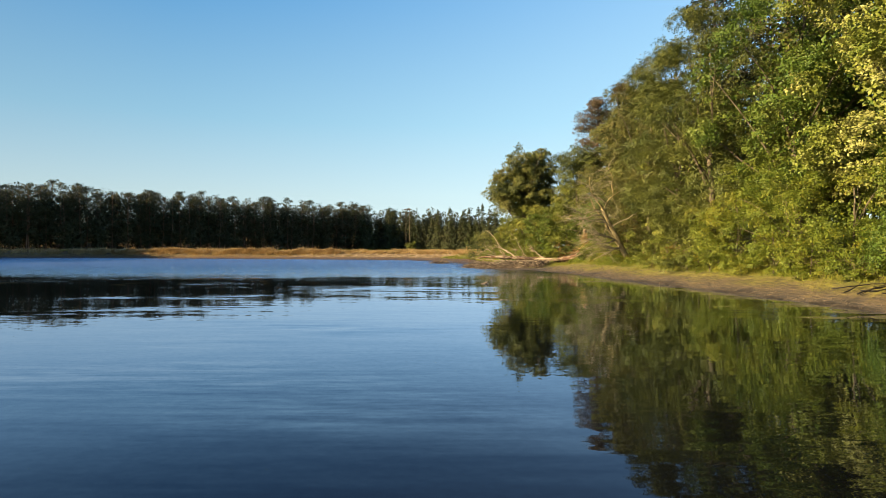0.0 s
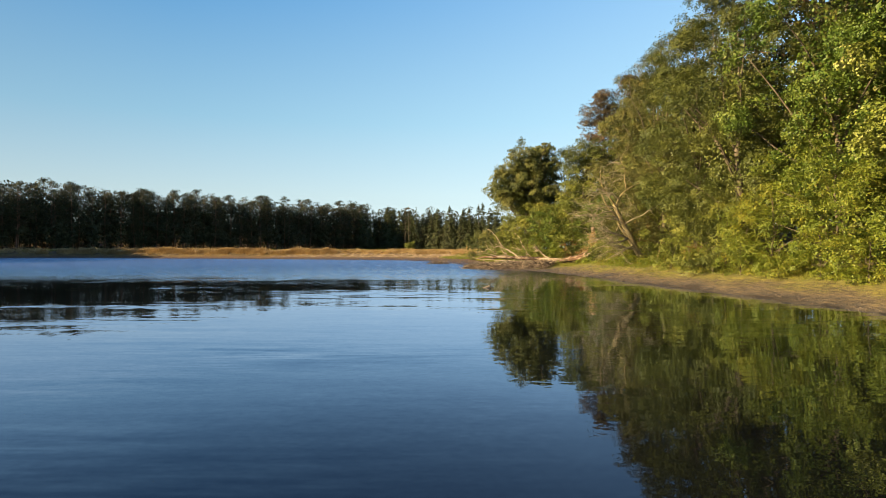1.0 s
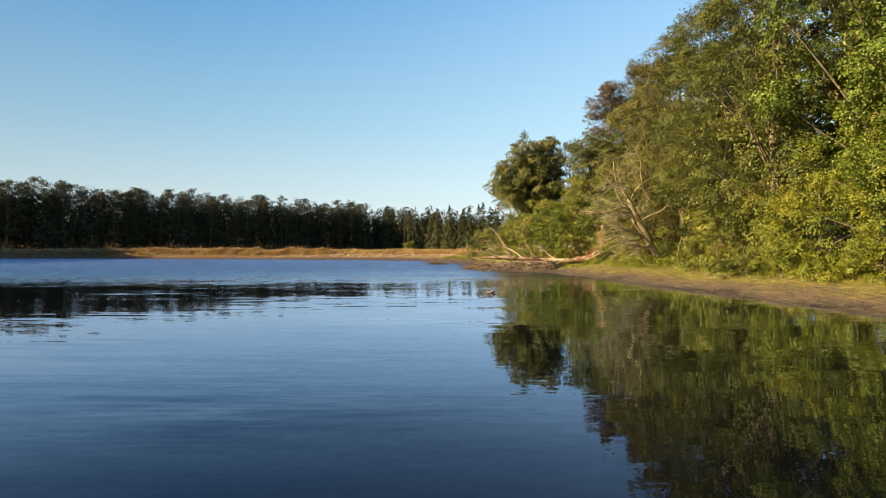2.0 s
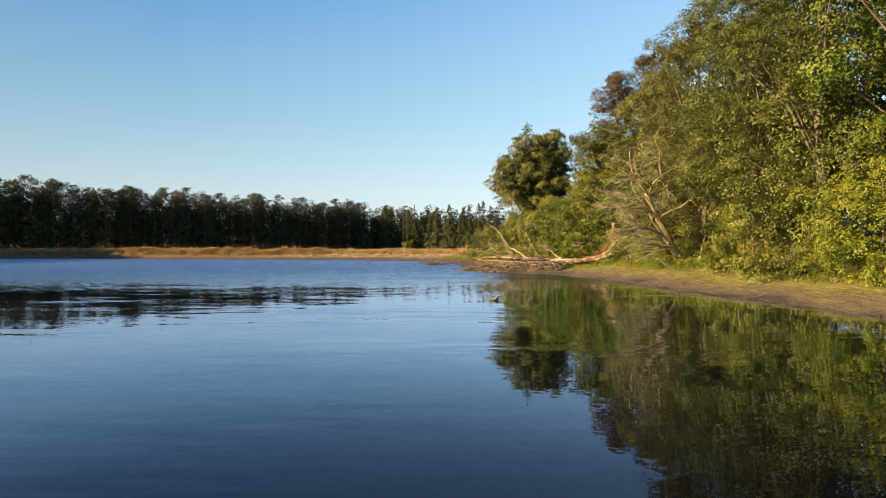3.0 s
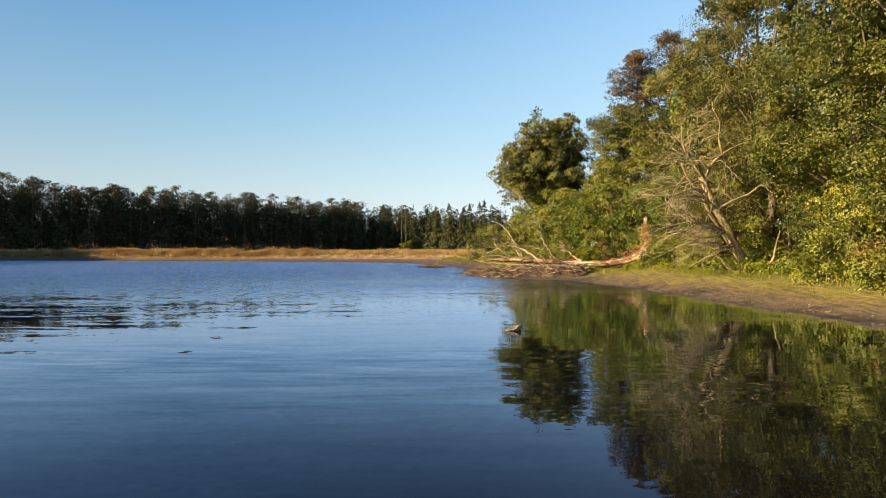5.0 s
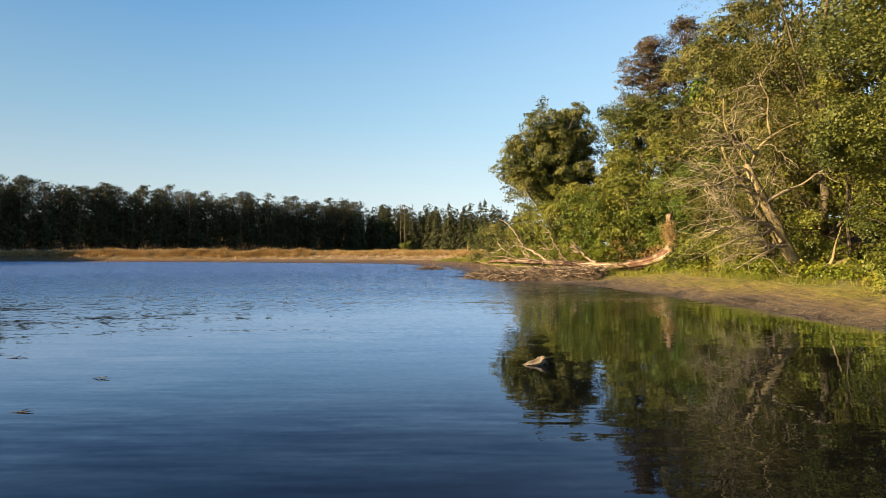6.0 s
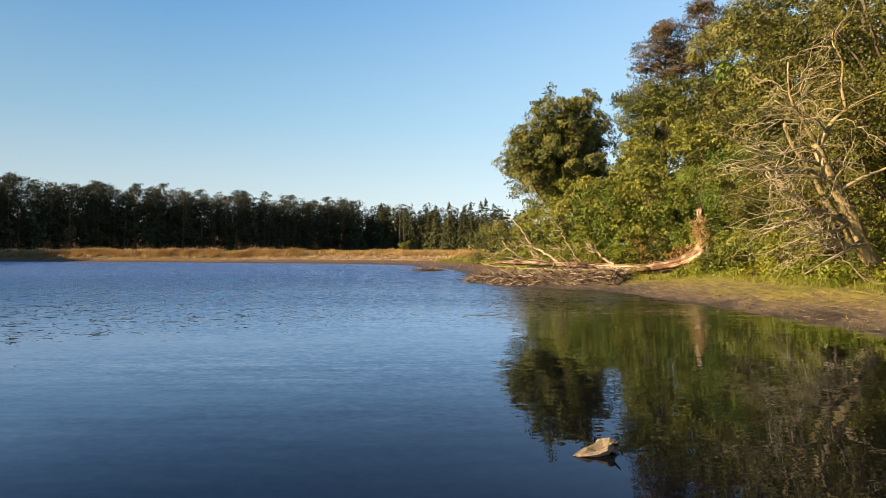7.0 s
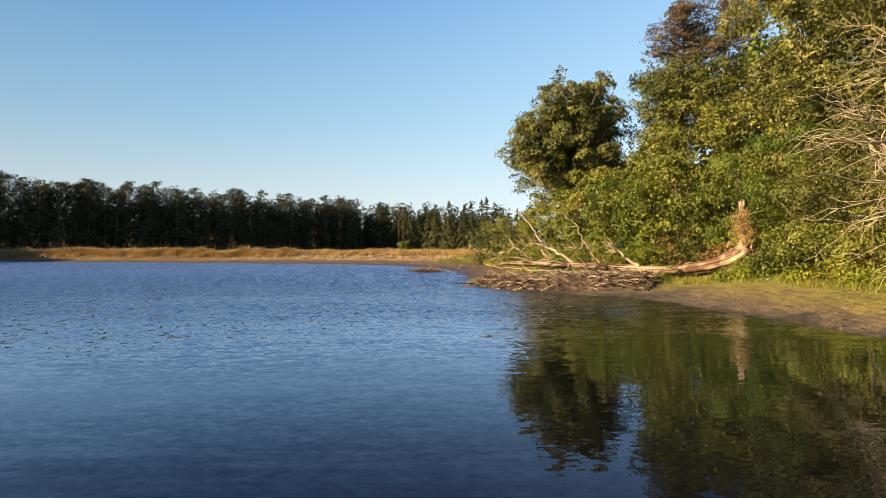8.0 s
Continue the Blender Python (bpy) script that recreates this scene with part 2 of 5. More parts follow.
def water_mat():
    """Still dark lake water; a light breeze ruffles it towards the far shore."""
    m, n, l, p = mat_new("lake_water")
    p.inputs["Base Color"].default_value = (0.0030, 0.0033, 0.0040, 1)
    p.inputs["Specular IOR Level"].default_value = 0.0
    p.inputs["Roughness"].default_value = 1.0
    gl, fr, mxs = n.new("ShaderNodeBsdfGlossy"), n.new("ShaderNodeFresnel"), n.new("ShaderNodeMixShader")
    # extra sky blue put into the mirror tint; the curve reshapes reflection strength
    gl.inputs["Color"].default_value = (0.71, 0.80, 1.0, 1)
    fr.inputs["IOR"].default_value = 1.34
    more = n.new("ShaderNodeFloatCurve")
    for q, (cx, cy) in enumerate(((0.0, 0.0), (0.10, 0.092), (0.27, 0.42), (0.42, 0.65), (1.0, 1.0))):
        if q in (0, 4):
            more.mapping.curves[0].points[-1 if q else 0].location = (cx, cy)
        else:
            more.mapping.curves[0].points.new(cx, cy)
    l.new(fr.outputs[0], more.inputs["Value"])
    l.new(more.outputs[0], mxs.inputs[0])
    l.new(p.outputs[0], mxs.inputs[1])
    l.new(gl.outputs[0], mxs.inputs[2])
    l.new(mxs.outputs[0], n["Material Output"].inputs[0])
    co = n.new("ShaderNodeTexCoord")

    def tex(scale, sx, sy, rot, detail):
        mp, t = n.new("ShaderNodeMapping"), n.new("ShaderNodeTexNoise")
        mp.inputs["Scale"].default_value, mp.inputs["Rotation"].default_value = (sx, sy, 1), (0, 0, radians(rot))
        t.inputs["Scale"].default_value, t.inputs["Detail"].default_value = scale, detail
        l.new(co.outputs["Object"], mp.inputs[0])
        l.new(mp.outputs[0], t.inputs["Vector"])
        return t

    def vec(op, a, b):
        q = n.new("ShaderNodeVectorMath")
        q.operation = op
        for i, v in enumerate((a, b)):
            if isinstance(v, tuple):
                q.inputs[i].default_value = v
            elif v is not None:
                l.new(v, q.inputs[i])
        return q.outputs[0]

    def tilt(t, kx, ky):
        return vec("MULTIPLY", vec("SUBTRACT", t.outputs["Color"], (0.5, 0.5, 0.5)), (kx, ky, 0.0))

    def spread(value, a, b, lo, hi):
        q = n.new("ShaderNodeMapRange")
        q.interpolation_type = "SMOOTHSTEP"
        l.new(value, q.inputs[0])
        for i, v in enumerate((a, b, lo, hi)):
            q.inputs[i + 1].default_value = v
        return q.outputs[0]
    swell = tilt(tex(0.5, 0.35, 1.0, 8, 2), 0.03, 0.060)
    ripple = vec("ADD", tilt(tex(3.0, 0.16, 1.0, -5, 2), 0.016, 0.075), tilt(tex(10.0, 0.14, 1.0, 4, 1), 0.008, 0.040))
    small = vec("ADD", tilt(tex(5.2, 0.42, 1.0, 9, 2), 0.35, 0.75), tilt(tex(15.0, 0.6, 1.0, -14, 2), 0.6, 1.3))
    sep = n.new("ShaderNodeSeparateXYZ")
    l.new(co.outputs["Object"], sep.inputs[0])
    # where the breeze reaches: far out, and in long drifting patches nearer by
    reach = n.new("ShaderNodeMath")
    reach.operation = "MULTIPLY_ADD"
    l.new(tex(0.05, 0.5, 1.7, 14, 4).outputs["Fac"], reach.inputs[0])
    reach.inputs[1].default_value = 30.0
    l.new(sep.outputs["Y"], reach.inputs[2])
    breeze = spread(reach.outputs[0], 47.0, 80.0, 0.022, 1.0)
    patch = spread(tex(0.16, 0.45, 1.3, -10, 3).outputs["Fac"], 0.42, 0.66, 0.25, 1.6)
    gust = n.new("ShaderNodeVectorMath")
    gust.operation = "SCALE"
    l.new(small, gust.inputs[0])
    l.new(breeze, gust.inputs[3])
    calm = n.new("ShaderNodeVectorMath")
    calm.operation = "SCALE"
    l.new(vec("ADD", swell, ripple), calm.inputs[0])
    l.new(patch, calm.inputs[3])
    # fixed lean towards -Y, added so ruffled water mirrors higher, bluer sky
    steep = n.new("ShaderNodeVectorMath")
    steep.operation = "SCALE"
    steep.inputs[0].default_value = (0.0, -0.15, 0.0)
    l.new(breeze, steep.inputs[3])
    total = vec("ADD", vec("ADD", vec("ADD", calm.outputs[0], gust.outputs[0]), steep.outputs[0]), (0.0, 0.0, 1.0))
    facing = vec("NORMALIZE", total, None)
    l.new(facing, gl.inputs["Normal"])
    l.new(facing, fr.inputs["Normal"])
    l.new(spread(reach.outputs[0], 50.0, 88.0, 0.012, 0.26), gl.inputs["Roughness"])
    return m


# leaning willow's bark, lightened to look sunlit where its twigs shade it
M_BARK_LIT = rough_mat("lit_bark", [(0.2, (0.075, 0.058, 0.027)), (0.5, (0.215, 0.168, 0.078)), (0.8, (0.400, 0.315, 0.180))], 3, 0.9, 0.8, 14, (1, 1, 0.4))
M_GROUND, M_WATER = ground_mat(), water_mat()


# ---- mesh helpers ----
def mesh_ob(name, verts, faces, material, parent=None, smooth=False):
    me = bpy.data.meshes.new(name)
    me.from_pydata(verts, [], faces)
    me.materials.append(material)
    if smooth:
        me.polygons.foreach_set("use_smooth", [True] * len(me.polygons))
    ob = new(name, me)
    if parent is not None:
        ob.parent = parent
    return ob


def tri_mesh_ob(name, co, tris, material, parent=None):
    """A mesh of triangles from arrays; quick for very many leaves."""
    me = bpy.data.meshes.new(name)
    co = np.ascontiguousarray(co, dtype=np.float32)
    tris = np.ascontiguousarray(tris, dtype=np.int32)
    me.vertices.add(len(co))
    me.vertices.foreach_set("co", co.ravel())
    me.loops.add(tris.size)
    me.loops.foreach_set("vertex_index", tris.ravel())
    me.polygons.add(len(tris))
    me.polygons.foreach_set("loop_start", np.arange(0, tris.size, 3, dtype=np.int32))
    me.materials.append(material)
    me.update(calc_edges=True)
    ob = new(name, me)
    if parent is not None:
        ob.parent = parent
    return ob


def unit(v):
    return v / np.maximum(np.linalg.norm(v, axis=-1, keepdims=True), 1e-9)


def leaves(rng, centres, normals, size, aspect=0.62, droop=0.15):
    """Folded leaf blades, two triangles each, at the centres, facing along the normals."""
    k = len(centres)
    up = unit(rng.normal(size=(k, 3)) + np.array([0, 0, -droop * 4]))
    side = unit(np.cross(normals, up))
    ln = np.cross(side, normals)
    s = (size * rng.uniform(0.65, 1.3, k))[:, None]
    base, tip = centres - ln * s * 0.5, centres + ln * s * 0.5
    fold = normals * s * rng.uniform(0.02, 0.2, k)[:, None]
    a, b = centres + side * s * aspect * 0.5 + fold, centres - side * s * aspect * 0.5 + fold
    co = np.stack([base, a, tip, b], 1).reshape(-1, 3)
    i = np.arange(k)[:, None] * 4
    tris = np.concatenate([i + [0, 1, 2], i + [0, 2, 3]], 1).reshape(-1, 3)
    return co, tris


def clump_leaves(rng, centres, radii, per, size, flat=0.75, aspect=0.62, droop=0.15, fill=0.5, sprays=11):
    """Leaves gathered in clumps; each clump is made of small leafy sprays, most on its skin, turned outwards and up."""
    k = len(centres)
    cnt = np.maximum(6, (per * (radii / radii.mean()) ** 2 * rng.uniform(0.7, 1.3, k)).astype(int))
    idx = np.repeat(np.arange(k), cnt)
    n = len(idx)
    d = unit(rng.normal(size=(k, sprays, 3)) + np.array([0, 0, 0.25]))
    reach = rng.uniform(0.15, 1, (k, sprays, 1)) ** fill * (1 + 0.14 * rng.normal(size=(k, sprays, 1)))
    pick = rng.integers(0, sprays, n)
    way = d[idx, pick]
    turn = unit(d * 0.8 + np.array([0, 0, 0.5]) + rng.normal(size=d.shape) * 0.3)[idx, pick]
    # a spray is a shallow layer of leaves across its own direction
    lay = rng.normal(size=(n, 3))
    lay -= turn * (lay * turn).sum(1, keepdims=True) * 0.6
    off = (way * reach[idx, pick] + lay * 0.23) * radii[idx][:, None]
    off[:, 2] *= flat
    nrm = unit(turn + rng.normal(size=way.shape) * 0.42)
    return leaves(rng, centres[idx] + off, nrm, size, aspect, droop)


def tube(points, radii, sides=7, rng=None, rough=0.0, close=True):
    """Vertices and faces of a tapered tube along the points."""
    pts = [Vector(p) for p in points]
    verts, faces = [], []
    ref = Vector((0.31, 0.17, 0.93))
    for i, p in enumerate(pts):
        d = (pts[min(i + 1, len(pts) - 1)] - pts[max(i - 1, 0)]).normalized()
        u = d.cross(ref)
        if u.length < 0.05:
            u = d.cross(Vector((1, 0, 0)))
        u.normalize()
        v = d.cross(u)
        for k in range(sides):
            a = 2 * math.pi * k / sides
            r = radii[i] * (1 + (rng.normal() * rough if rng is not None else 0))
            verts.append(p + (u * math.cos(a) + v * math.sin(a)) * r)
    for i in range(len(pts) - 1):
        for k in range(sides):
            k2 = (k + 1) % sides
            faces.append((i * sides + k, i * sides + k2, (i + 1) * sides + k2, (i + 1) * sides + k))
    if close:
        faces.append(tuple(range(sides))[::-1])
        faces.append(tuple(range((len(pts) - 1) * sides, len(pts) * sides)))
    return [tuple(v) for v in verts], faces


def set_grain(ob, points, sides):
    """Stores for each corner of a tube its place round and along the limb, for the grain."""
    pts = np.array([tuple(p) for p in points])
    ln = np.concatenate([[0], np.cumsum(np.linalg.norm(np.diff(pts, axis=0), axis=1))])
    a = 2 * math.pi * np.arange(sides) / sides
    v = np.stack([np.tile(np.cos(a), len(pts)), np.tile(np.sin(a), len(pts)), np.repeat(ln, sides)], 1).astype(np.float32)
    at = ob.data.attributes.new("grain", "FLOAT_VECTOR", "POINT")
    at.data.foreach_set("vector", v.ravel())


def joined(pieces):
    verts, faces = [], []
    for v, f in pieces:
        o = len(verts)
        verts += v
        faces += [tuple(i + o for i in q) for q in f]
    return verts, faces


def bent(rng, a, b, n=6, wob=0.08, sag=0.0):
    """A wandering line from a to b."""
    a, b = np.array(a, float), np.array(b, float)
    ln = np.linalg.norm(b - a)
    t = np.linspace(0, 1, n)[:, None]
    p = a + (b - a) * t
    w = np.cumsum(rng.normal(size=(n, 3)), 0) * wob * ln / n
    w -= w[-1] * t
    p += w - w[0] * (1 - t)
    p[:, 2] -= sag * ln * (np.sin(np.pi * t[:, 0]))
    return p


def empty_at(name, x, y, z, rz=0.0):
    ob = new(name)
    ob.matrix_world = pose(x, y, z, 0, 0, rz)
    return ob


# ---- the lie of the land ----
SHORE = [(-60, -70), (-20, -78), (8, -60), (15, -20), (13.6, 4), (13.0, 16), (12.6, 21), (11.9, 27), (10.9, 34), (9.8, 41.5), (9.1, 45), (8.6, 48.5), (7.8, 51.2), (5.8, 52.8),
         (3.8, 55.4), (2.7, 59.5), (2.3, 69), (1.0, 82), (-5, 95), (-20, 103), (-36, 107), (-58, 112), (-80, 117), (-97, 113), (-104, 95), (-104, 60), (-100, 0), (-90, -50)]


def shore_distance(x, y):
    """Metres to the shoreline, above nought on land."""
    x, y = np.asarray(x, float), np.asarray(y, float)
    best, inside = np.full(x.shape, 1e9), np.zeros(x.shape, bool)
    for (x0, y0), (x1, y1) in zip(SHORE, SHORE[1:] + SHORE[:1]):
        dx, dy = x1 - x0, y1 - y0
        t = np.clip(((x - x0) * dx + (y - y0) * dy) / (dx * dx + dy * dy), 0, 1)
        best = np.minimum(best, np.hypot(x - x0 - t * dx, y - y0 - t * dy))
        cross = (y0 > y) != (y1 > y)
        inside ^= cross & (x < (x1 - x0) * (y - y0) / (y1 - y0 if y1 != y0 else 1e-9) + x0)
    return np.where(inside, -best, best)


def wavy(x, y, s, seed=0.0):
    return (np.sin(x * s + seed) * np.cos(y * s * 1.13 + seed * 2) + 0.5 * np.sin(x * s * 2.3 + y * s * 1.7 + seed * 3) + 0.3 * np.cos(x * s * 4.1 - y * s * 3.7 + seed)) / 1.8


def ground_height(x, y):
    x, y = np.asarray(x, float), np.asarray(y, float)
    d = shore_distance(x, y) + 0.22 * wavy(x, y, 1.1, 1.0) + 0.13 * wavy(x, y, 3.1, 2.0)
    east = np.interp(d, [-12, -3, 0, 1.2, 3.0, 5.0, 12, 40, 400], [-2.0, -0.45, 0, 0.22, 0.62, 0.95, 2.2, 5.0, 9.0])
    north = np.interp(d, [-12, -4, 0, 4.0, 6.2, 8.6, 11, 16, 400], [-1.2, -0.25, 0, 0.30, 0.50, 1.38, 1.52, 1.4, 1.6])
    east = east * (1 - 0.45 * np.clip((y - 49.7) / 3, 0, 1) * np.clip((13.4 - x) / 1.5, 0, 1))
    k = np.clip((y - 62 + (x - 6) * -0.4) / 18, 0, 1)
    z = east * (1 - k) + north * k
    z = z + np.clip((wood_depth(x, y) - 5) * 0.45, 0, 8) * np.clip((30 - x) / 20, 0, 1)
    # the far mud narrows towards the west
    z = z - k * 0.27 * np.clip((-22 - x) / 18, 0, 1) * np.clip((6.6 - d) / 1.6, 0, 1)
    # low mud bars and pools in the shallows beyond the fallen tree
    z = z + np.exp(-(d / 3.2) ** 2) * np.clip((y - 54) / 5, 0, 1) * (0.07 * wavy(x, y * 1.6, 0.9, 6.0) + 0.035 * wavy(x, y * 1.6, 2.3, 7.0))
    return z + np.where(d > 0, 0.035 * wavy(x, y, 2.2, 4.0) + 0.02 * wavy(x, y, 5.3, 5.0), 0)


EDGE = [(-110, -10), (-111, 60), (-114, 95), (-122, 124), (-112, 152), (-88, 178), (-58, 215), (-28, 246), (-8, 240), (12, 228), (32, 214)]


def wood_depth(x, y):
    """Metres behind the front of the far wood; below nought in front of it."""
    best, side = np.full(x.shape, 1e9), np.zeros(x.shape)
    for (x0, y0), (x1, y1) in zip(EDGE, EDGE[1:]):
        dx, dy = x1 - x0, y1 - y0
        t = np.clip(((x - x0) * dx + (y - y0) * dy) / (dx * dx + dy * dy), 0, 1)
        d = np.hypot(x - x0 - t * dx, y - y0 - t * dy)
        near = d < best
        best = np.where(near, d, best)
        side = np.where(near, np.sign(dx * (y - y0) - dy * (x - x0)), side)
    return best * side


def gz(x, y):
    return float(ground_height(np.array([x]), np.array([y]))[0])


def axis(*runs):
    out = []
    for a, b, s in runs:
        out += list(np.arange(a, b, s))
    return np.array(sorted(set(np.round(out, 3))))


gx = axis((-3200, -400, 350), (-400, -160, 40), (-160, -20, 4), (-20, 0, 1.5), (0, 20, 0.33), (20, 50, 2), (50, 200, 25), (200, 3300, 300))
gy = axis((-3200, -200, 300), (-200, -20, 30), (-20, 8, 2), (8, 66, 0.4), (66, 135, 1.5), (135, 300, 6), (300, 3300, 300))
GX, GY = np.meshgrid(gx, gy)
GZ = ground_height(GX, GY)
nx, ny = len(gx), len(gy)
i0 = (np.arange(ny - 1)[:, None] * nx + np.arange(nx - 1)[None, :]).ravel()
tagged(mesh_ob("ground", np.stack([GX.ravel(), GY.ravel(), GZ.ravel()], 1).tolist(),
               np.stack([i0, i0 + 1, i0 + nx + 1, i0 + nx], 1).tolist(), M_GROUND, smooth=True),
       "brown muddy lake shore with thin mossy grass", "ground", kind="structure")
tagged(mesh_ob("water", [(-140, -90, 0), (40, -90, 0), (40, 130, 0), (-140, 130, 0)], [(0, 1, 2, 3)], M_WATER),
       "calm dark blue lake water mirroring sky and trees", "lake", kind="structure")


# ---- trees ----
def broadleaf(name, x, y, height, rx, ry, low, clumps, clump_r, per, leaf, m_leaf, m_bark, seed, label, category="tree", trunk_r=0.22, limbs=9,
              lean=(0, 0), shell=0.45, flat=0.8, group="", fill=0.36, top=0.0, lobes=(), inner=0, cush=0.0):
    """A leafy tree: tapered trunk, limbs and a crown of leaf clumps from height low up to its top."""
    rng = np.random.default_rng(seed)
    z0 = gz(x, y)
    root = empty_at(name, x, y, z0 - 0.05)
    c = np.array([lean[0], lean[1], (height + low) / 2])
    half = (height - low) / 2 - clump_r * 0.5
    d = unit(rng.normal(size=(clumps, 3)))
    r = rng.uniform(0, 1, clumps) ** shell
    cen = d * r[:, None] * np.array([rx - clump_r * 0.6, ry - clump_r * 0.6, half])
    # fuller in the middle of the crown, lumpy outline
    cen[:, :2] *= (1 + 0.18 * np.sin(d[:, 2:3] * 5 + seed) + 0.12 * rng.normal(size=(clumps, 1)))
    cen[:, :2] *= 1 - top * np.clip(cen[:, 2:3] / half, 0, 1)
    cen += c
    if lobes:
        which = rng.choice(len(lobes), clumps, p=np.array([q[6] for q in lobes]) / sum(q[6] for q in lobes))
        lb = np.array([q[:6] for q in lobes])[which]
        cen = lb[:, :3] + d * r[:, None] * lb[:, 3:6]
    elif cush:
        # foliage piles up in rounded cushions with dark hollows between them
        span = np.array([rx, ry, (height - low) / 2])
        area = 4 * math.pi * (((rx * ry) ** 1.6 + 2 * (rx * span[2]) ** 1.6) / 3) ** (1 / 1.6)
        count = max(7, int(area / (3.3 * cush * cush)))
        k = np.arange(count) + 0.5
        pol, azi = np.arccos(1 - 2 * k / count), math.pi * (1 + 5 ** 0.5) * k + seed
        way = unit(np.stack([np.cos(azi) * np.sin(pol), np.sin(azi) * np.sin(pol), np.cos(pol)], 1) + rng.normal(size=(count, 3)) * 0.13)
        mid = way * (span - cush * 0.7) * (1 + 0.17 * rng.normal(size=(count, 1)))
        # the lake side is the fuller one
        share = np.where(way @ np.array([-0.7, -0.7, 0.2]) > -0.35, 1.0, 0.4)
        which = rng.choice(count, clumps, p=share / share.sum())
        size = cush * rng.uniform(0.6, 1.25, count)[which]
        cen = c + mid[which] + unit(d * 0.9 + way[which] * 0.9 + np.array([0, 0, 0.4])) * (size * rng.uniform(0.55, 1.0, clumps))[:, None] * np.array([1, 1, 0.8])
    rad = clump_r * rng.uniform(0.55, 1.3, clumps)
    co, tris = clump_leaves(rng, cen, rad, per, leaf, flat, fill=fill)
    if inner:
        d2 = unit(rng.normal(size=(inner, 3))) * rng.uniform(0.1, 0.58, (inner, 1))
        if lobes:
            lb = np.array([q[:6] for q in lobes])[rng.integers(0, len(lobes), inner)]
            c2 = lb[:, :3] + d2 * lb[:, 3:6]
        else:
            c2 = c + d2 * np.array([rx, ry, (height - low) / 2])
        co2, tr2 = leaves(rng, c2, unit(rng.normal(size=(inner, 3)) + np.array([0, 0, 0.3])), leaf * 1.6)
        co, tris = np.concatenate([co, co2]), np.concatenate([tris, tr2 + len(co)])
    tri_mesh_ob("crown", co, tris, m_leaf, root)
    tp = bent(rng, (0, 0, -0.2), (lean[0] * 0.85, lean[1] * 0.85, height * 0.82), 9, 0.10)
    v, f = tube(tp, np.interp(np.linspace(0, 1, 9), [0, 0.06, 0.5, 1], [trunk_r * 1.35, trunk_r, trunk_r * 0.6, 0.03]), 9, rng, 0.06)
    mesh_ob("trunk", v, f, m_bark, root, True)
    for q in rng.permutation(clumps)[:limbs]:
        tz = np.clip((cen[q, 2] - low * 0.3) / height * rng.uniform(0.45, 0.8), 0.08, 0.85)
        a = np.array([np.interp(tz, np.linspace(0, 1, 9), tp[:, k]) for k in range(3)])
        v, f = tube(bent(rng, a, cen[q], 6, 0.12, -0.06), np.linspace(trunk_r * 0.4 * (1 - tz * 0.6), 0.015, 6), 5, rng, 0.05)
        mesh_ob("limb", v, f, m_bark, root, True)
    return tagged(root, label, category, group)


def pine(name, x, y, height, spread, bare, clumps, per, leaf, seed, label, group="", trunk_r=0.2, z=None, clump_r=1.0, m_leaf=None, flat=0.55):
    """A Scots pine: tall bare trunk and flat, layered tufts of needles on crooked limbs."""
    rng = np.random.default_rng(seed)
    root = empty_at(name, x, y, gz(x, y) if z is None else z)
    tp = bent(rng, (0, 0, -0.2), (rng.normal() * 0.4, rng.normal() * 0.4, height * 0.97), 8, 0.05)
    v, f = tube(tp, np.interp(np.linspace(0, 1, 8), [0, 0.1, 0.6, 1], [trunk_r * 1.3, trunk_r, trunk_r * 0.65, 0.04]), 7, rng, 0.05)
    mesh_ob("trunk", v, f, M_PINE_BARK, root, True)
    t = np.sort(rng.uniform(bare, 1.0, clumps))
    ang = rng.uniform(0, 2 * math.pi, clumps)
    s = spread * np.sqrt(np.clip(np.sin(np.clip((t - bare) / (1 - bare) * 0.86 + 0.14, 0, 1) * math.pi), 0.05, 1)) * rng.uniform(0.25, 1.05, clumps)
    base = np.stack([np.interp(t, np.linspace(0, 1, 8), tp[:, k]) for k in range(3)], 1)
    cen = base + np.stack([np.cos(ang) * s, np.sin(ang) * s, 0.12 * s], 1)
    co, tris = clump_leaves(rng, cen, clump_r * rng.uniform(0.6, 1.3, clumps), per, leaf, flat, 0.5, 0.0, 0.45)
    tri_mesh_ob("crown", co, tris, m_leaf or M_PINE, root)
    pieces = []
    for q in range(0, clumps, 3):
        b = base[q] - np.array([0, 0, 0.25 * s[q]])
        pieces.append(tube(bent(rng, b, cen[q], 4, 0.12), np.linspace(trunk_r * 0.3, 0.02, 4), 4))
    v, f = joined(pieces)
    tagged(mesh_ob("branch_tangle", v, f, M_PINE_BARK, root), kind="stuff")
    return tagged(root, label, "pine tree", group)


